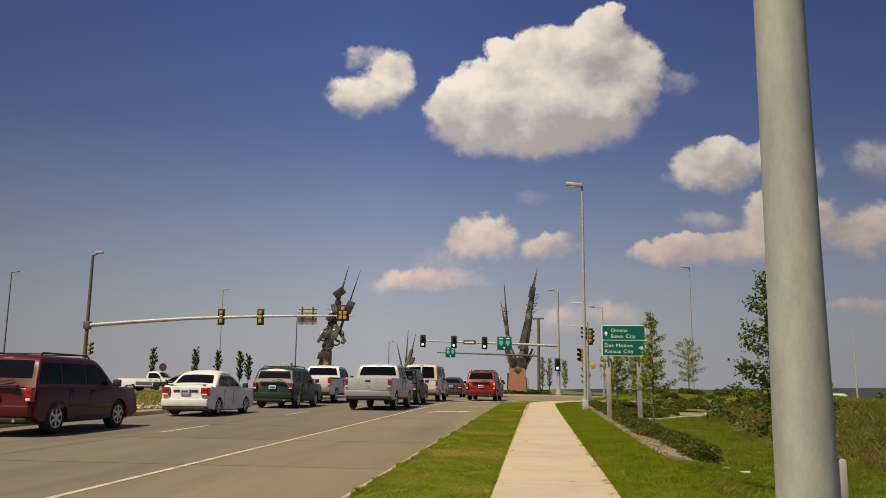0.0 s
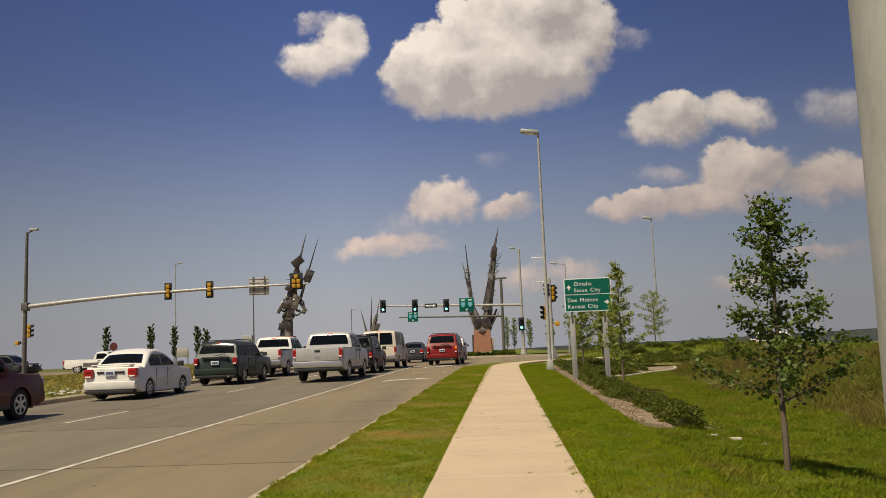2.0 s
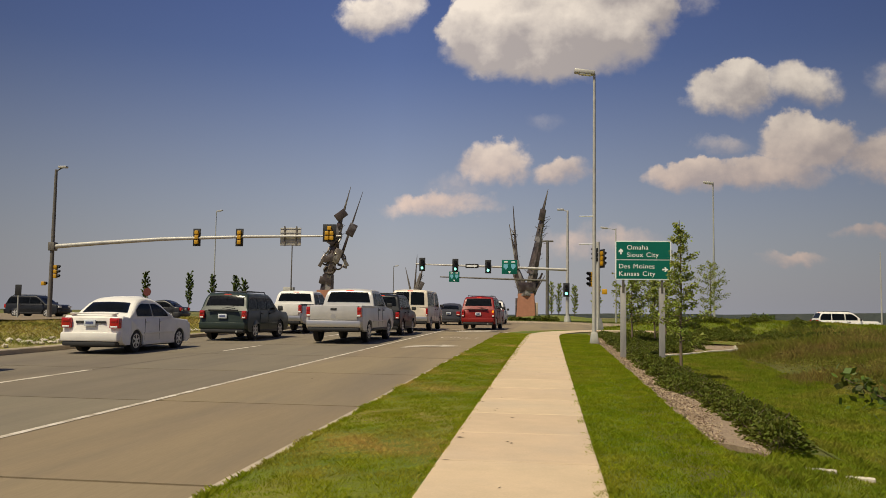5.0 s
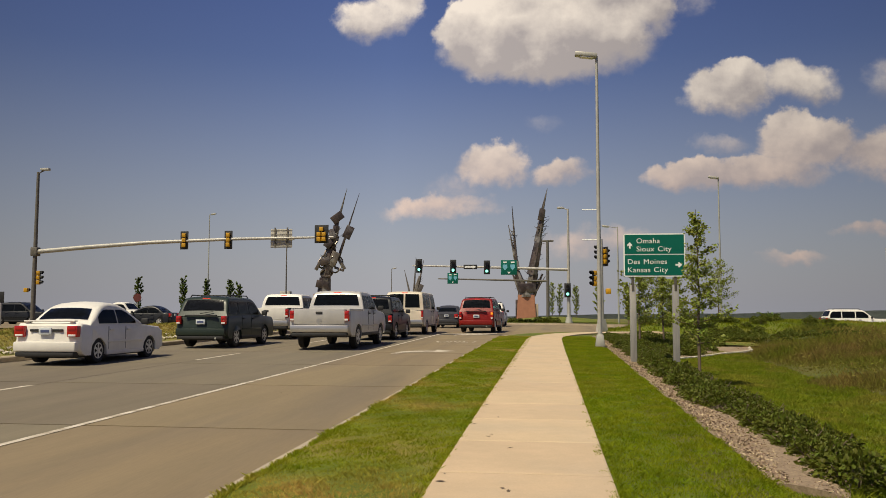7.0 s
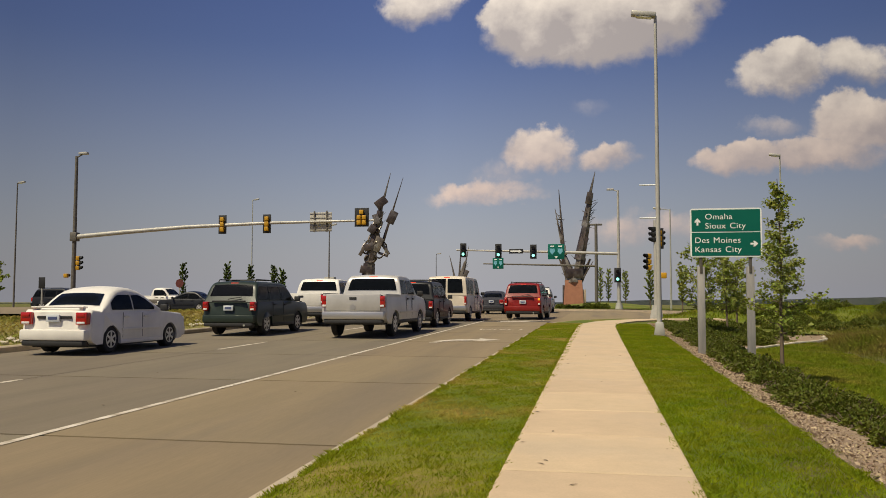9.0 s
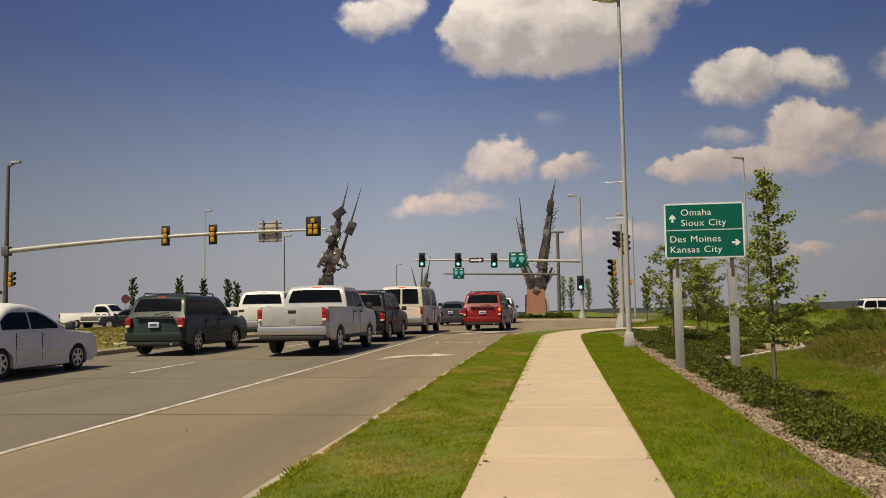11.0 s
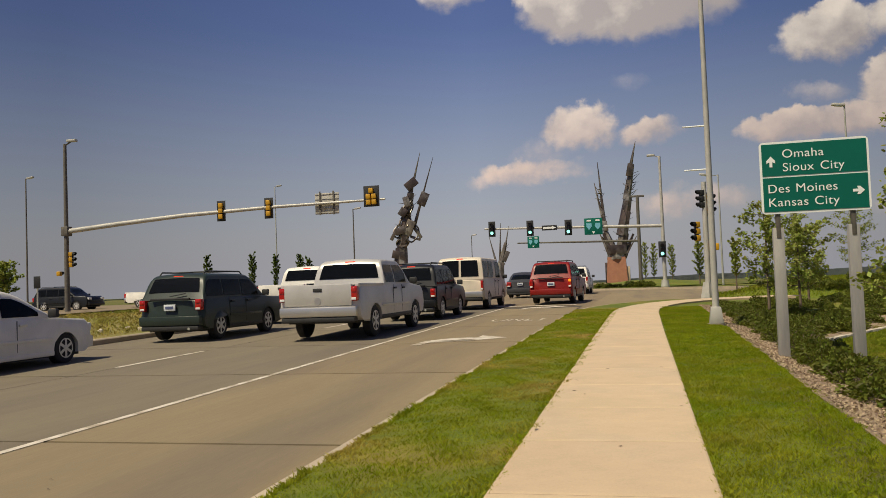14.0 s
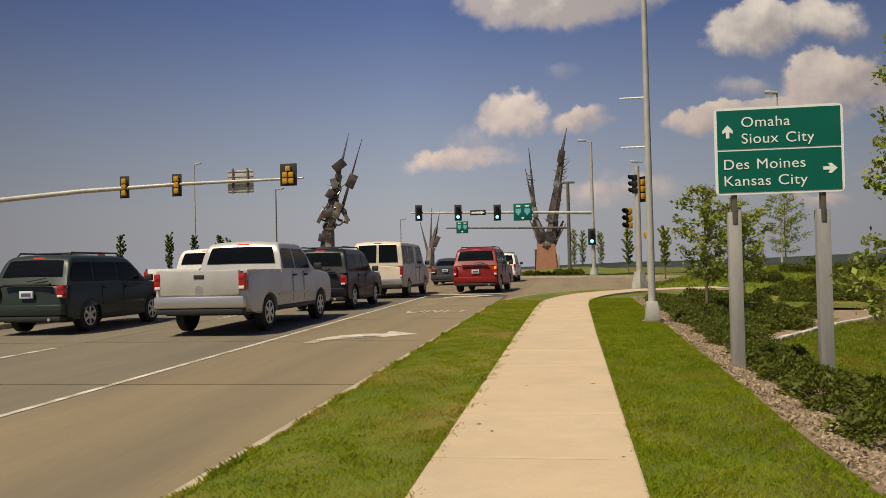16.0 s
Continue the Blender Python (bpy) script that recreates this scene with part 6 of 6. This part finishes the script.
for k in range(420):
    x, y = 6.9 + 13 * rg.rand(), 8 + 36 * rg.rand()
    tall = 0.18 + 0.5 * max(0, noise.noise((x * 0.3, y * 0.3, 2)) + 0.25 + 0.05 * (x - 8))
    for q in rg.normal(size=(70, 3)) * (0.32, 0.32, 0.3):
        weeds.append((x + q[0], y + q[1], land(x, y) + tall * abs(0.55 + q[2])))
tagged(new("weeds", quads("weeds", weeds, 31, 0.030, M_WILD, 2.6, 0.3)), "clumps of brown and green weeds on the slope", "weeds", kind="stuff")
far_wild = scatter(90000, 12, 45, 12, 90, 13, lambda x, y: land(x, y) - 0.05)
blades("wild_grass", far_wild, [0.42] * 90000, 0.016, M_WILD, "tall rough wild grass on the lower land", 14, 0.35)
edge_l = [(a - 0.004 - b * 0.06, y, z) for (a, y, z), b in zip([(lerp_table(y, [(-14, -0.53), (10, -0.56), (16, -0.61), (24, -0.66), (33, -0.72), (42, -0.74)]), y, H(y)) for y in np.linspace(3.5, 41, 5200).tolist()], np.random.RandomState(4).rand(5200).tolist())]
edge_r = [(x + 1.352 + 2 * (lerp_table(y, [(-14, -0.53), (10, -0.56), (16, -0.61), (24, -0.66), (33, -0.72), (42, -0.74)]) - x), y, z) for x, y, z in edge_l]
ragged = [e for e in edge_l + edge_r if noise.noise((e[0] * 2, e[1] * 2.2, 7)) > -0.22]
blades("edge_grass", ragged, tufted(ragged, 0.014, 0.026), 0.004, M_GREENBLADE, "ragged grass along the footpath's edges", 21, 0.6)
rg = np.random.RandomState(57)
kerbside = [(-1.95 - 0.06 * a ** 3, y, H(y)) for a, y in zip(rg.rand(26000).tolist(), (3.5 + 38 * rg.rand(26000) ** 1.3).tolist())]
kerbside = [k for k in kerbside if noise.noise((3, k[1] * 1.9, 5)) + 0.5 * noise.noise((8, k[1] * 6.0, 5)) > (-1.97 - k[0]) * 6 - 0.25]
blades("edge_grass", kerbside, tufted(kerbside, 0.014, 0.03), 0.004, M_BLADE, "ragged grass leaning over the kerb", 22, 0.5, bend=(-0.25, 0.0))
md = [(x, y, median_z(x, y)) for x, y, z in scatter(34000, -22.2, -13.75, 12, 58, 15, flat) if x > lerp_table(y, [(-40, -22.4), (38, -22.1), (45, -21.0), (50, -19.4), (54, -17.6), (57, -16.0), (60, -14.6)])]
blades("median_grass", md, [0.10] * len(md), 0.012, M_DRYBLADE, "dry yellow-green grass of the median", 16, 0.9)
bm = bmesh.new()
rs = random.Random(3)
for k in range(150):
    x, y = -13.75 - abs(rs.gauss(0, 0.55)), rs.uniform(14, 56)
    m = Matrix.Translation((x, y, median_z(x, y) + 0.02)) @ Matrix.Rotation(rs.uniform(0, 6), 4, "Z") @ Matrix.Diagonal((rs.uniform(0.06, 0.22), rs.uniform(0.06, 0.16), rs.uniform(0.04, 0.09), 1))
    bmesh.ops.create_icosphere(bm, subdivisions=1, radius=1, matrix=m)
me = mesh_of("median_stones", bm, M_STONE, 0)
tagged(new("median_stones", me), "scattered pale stones along the median kerb", "stones", kind="stuff")

rg = np.random.RandomState(41)
litter = [(lerp_table(y, [(-14, 0.13), (10, 0.11), (24, 0.01), (42, -0.07)]) + sx * (0.62 - 0.12 * rr ** 3 * 6), y, H(y) + 0.027) for y, rr, sx in zip((5 + 30 * rg.rand(34)).tolist(), rg.rand(34).tolist(), [(-1, 1)[k % 3 == 0] for k in range(34)])]
litter += [(x, y, H(y) - 0.118) for x, y in zip((-8 + 5.5 * rg.rand(14)).tolist(), (7 + 30 * rg.rand(14)).tolist())]
rl = quads("leaf_litter", litter, 9, 0.035, M_BARK, 2.0)
for k, v in enumerate(rl.vertices):
    v.co.z = litter[k // 4][2] + 0.004 * (k % 2)
tagged(new("leaf_litter", rl), "dry dark leaf bits on path and road", "leaf litter", kind="stuff")

# Far wooded hills and roofs.
bm = bmesh.new()
vs = []
for k in range(81):
    a = radians(-75 + 150 * k / 80)
    r_ = 1900
    x, y = math.sin(a) * r_, math.cos(a) * r_
    top = 2 + 5 * noise.noise((k * 0.13, 0, 9)) + 2.5 * noise.noise((k * 0.9, 4, 9)) + 14 * step(0.1, 0.5, a) - 8 * (1 - step(-0.15, 0.12, a))
    vs.append((bm.verts.new((x, y, -12)), bm.verts.new((x, y, max(top, -6)))))
for (a, b), (c, d) in zip(vs, vs[1:]):
    bm.faces.new((a, c, d, b))
bmesh.ops.solidify(bm, geom=bm.faces, thickness=30)
solid("far_hills", bm, M_HILL, "low hazy wooded hills on the horizon", "hills", "structure")
for x, y, w, d, h in ((118, 330, 26, 14, 5.0), (66, 190, 9, 8, 3.2)):
    z = land(x, y)
    b_ = thing("far_building", "low building with a pale metal roof in the distance", "building", (x, y, z))
    bm = bmesh.new()
    box(bm, (-w / 2, -d / 2, -1), (w / 2, d / 2, h * 0.6))
    part("wall", bm, M_SMOOTHPANEL, b_)
    bm = bmesh.new()
    prism(bm, [(-w / 2 - 0.5, h * 0.6), (w / 2 + 0.5, h * 0.6), (w * 0.2, h), (-w * 0.2, h)], -d / 2 - 0.5, d / 2 + 0.5, "y")
    part("roof", bm, M_ROOFBLUE, b_)
flag = thing("flagpole", "thin white pole in the distance", "pole", (46, 130, land(46, 130)))
bm = bmesh.new()
tube(bm, (0, 0, -0.3), (0, 0, 12.5), 0.14, 0.06, 8)
part("shaft", bm, M_WHITEPOLE, flag)

# ---- paving slabs ----
CENTRE = [(0.14, -14), (0.12, 6), (0.11, 10), (0.06, 16), (0.01, 24), (-0.05, 33), (-0.07, 41.0), (0.0, 43.2), (0.4, 45.4), (1.0, 47.2), (1.9, 48.7), (3.0, 49.7), (4.4, 50.3), (6.0, 50.6)]
walk_bed = new("footpath", None)
line_ = divided(CENTRE, 0.35)
along = [0.0]
for a, b in zip(line_, line_[1:]):
    along.append(along[-1] + math.dist(a, b))


def on_path(s):
    for k in range(len(along) - 1):
        if along[k + 1] >= s:
            f = (s - along[k]) / (along[k + 1] - along[k])
            a, b = Vector(line_[k]), Vector(line_[k + 1])
            p = a.lerp(b, f)
            q0, q1 = Vector(line_[max(0, k - 2)]), Vector(line_[min(len(line_) - 1, k + 3)])
            d = (q1 - q0).normalized()
            return p, Vector((d.y, -d.x))
    return Vector(line_[-1]), Vector((0.0, -1.0))


tagged(walk_bed, "pale tan concrete footpath of square slabs", "footpath", kind="structure")
n_slab = int(along[-1] / 1.53)
for k in range(n_slab):
    s0, s1 = k * 1.53 + 0.004, (k + 1) * 1.53 - 0.004
    bm = bmesh.new()
    rows = []
    for f in (0, 0.02, 0.5, 0.98, 1):
        p, side = on_path(s0 + (s1 - s0) * f)
        drop = 0.006 if f in (0, 1) else 0
        row = []
        for wv, extra in ((-0.67, 0.006), (-0.655, 0), (0.655, 0), (0.67, 0.006)):
            q = p + side * wv
            row.append(bm.verts.new((q.x, q.y, H(q.y) + 0.022 - max(drop, extra))))
        rows.append(row)
    for a, b in zip(rows, rows[1:]):
        for j in range(3):
            bm.faces.new((a[j], a[j + 1], b[j + 1], b[j]))
    rim_ = [e for e in bm.edges if e.is_boundary]
    ext = bmesh.ops.extrude_edge_only(bm, edges=rim_)
    for v in [v for v in ext["geom"] if isinstance(v, bmesh.types.BMVert)]:
        v.co.z -= 0.09
    part("slab", bm, M_WALK, walk_bed, smooth=0)
bm = bmesh.new()
rows = []
for k in range(len(line_)):
    p, side = on_path(along[k])
    rows.append([bm.verts.new((*(p + side * wv), H((p + side * wv).y) + 0.008)) for wv in (-0.66, 0.66)])
for a, b in zip(rows, rows[1:]):
    bm.faces.new((a[0], a[1], b[1], b[0]))
part("joint_bed", bm, M_JOINT, walk_bed, smooth=0)

for lane0, lane1 in ((-5.38, -2.28), (-9.05, -5.39), (-13.38, -9.06)):
    for k in range(13):
        y0, y1 = -12.9 + 5.15 * k + 0.03, -12.9 + 5.15 * (k + 1) - 0.03
        if y1 > 50.6:
            continue
        bm = bmesh.new()
        a, b = lane0 + 0.005, lane1 - 0.005
        prism(bm, [(a, y0), (b, y0), (b, y1), (a, y1)], -0.02, 0.0, "z")
        for v in bm.verts:
            v.co.z += H(v.co.y) - 0.128
        part("slab", bm, M_ROAD if lane1 > -3 else M_ROADWORNDIM, joint_bed, smooth=0)
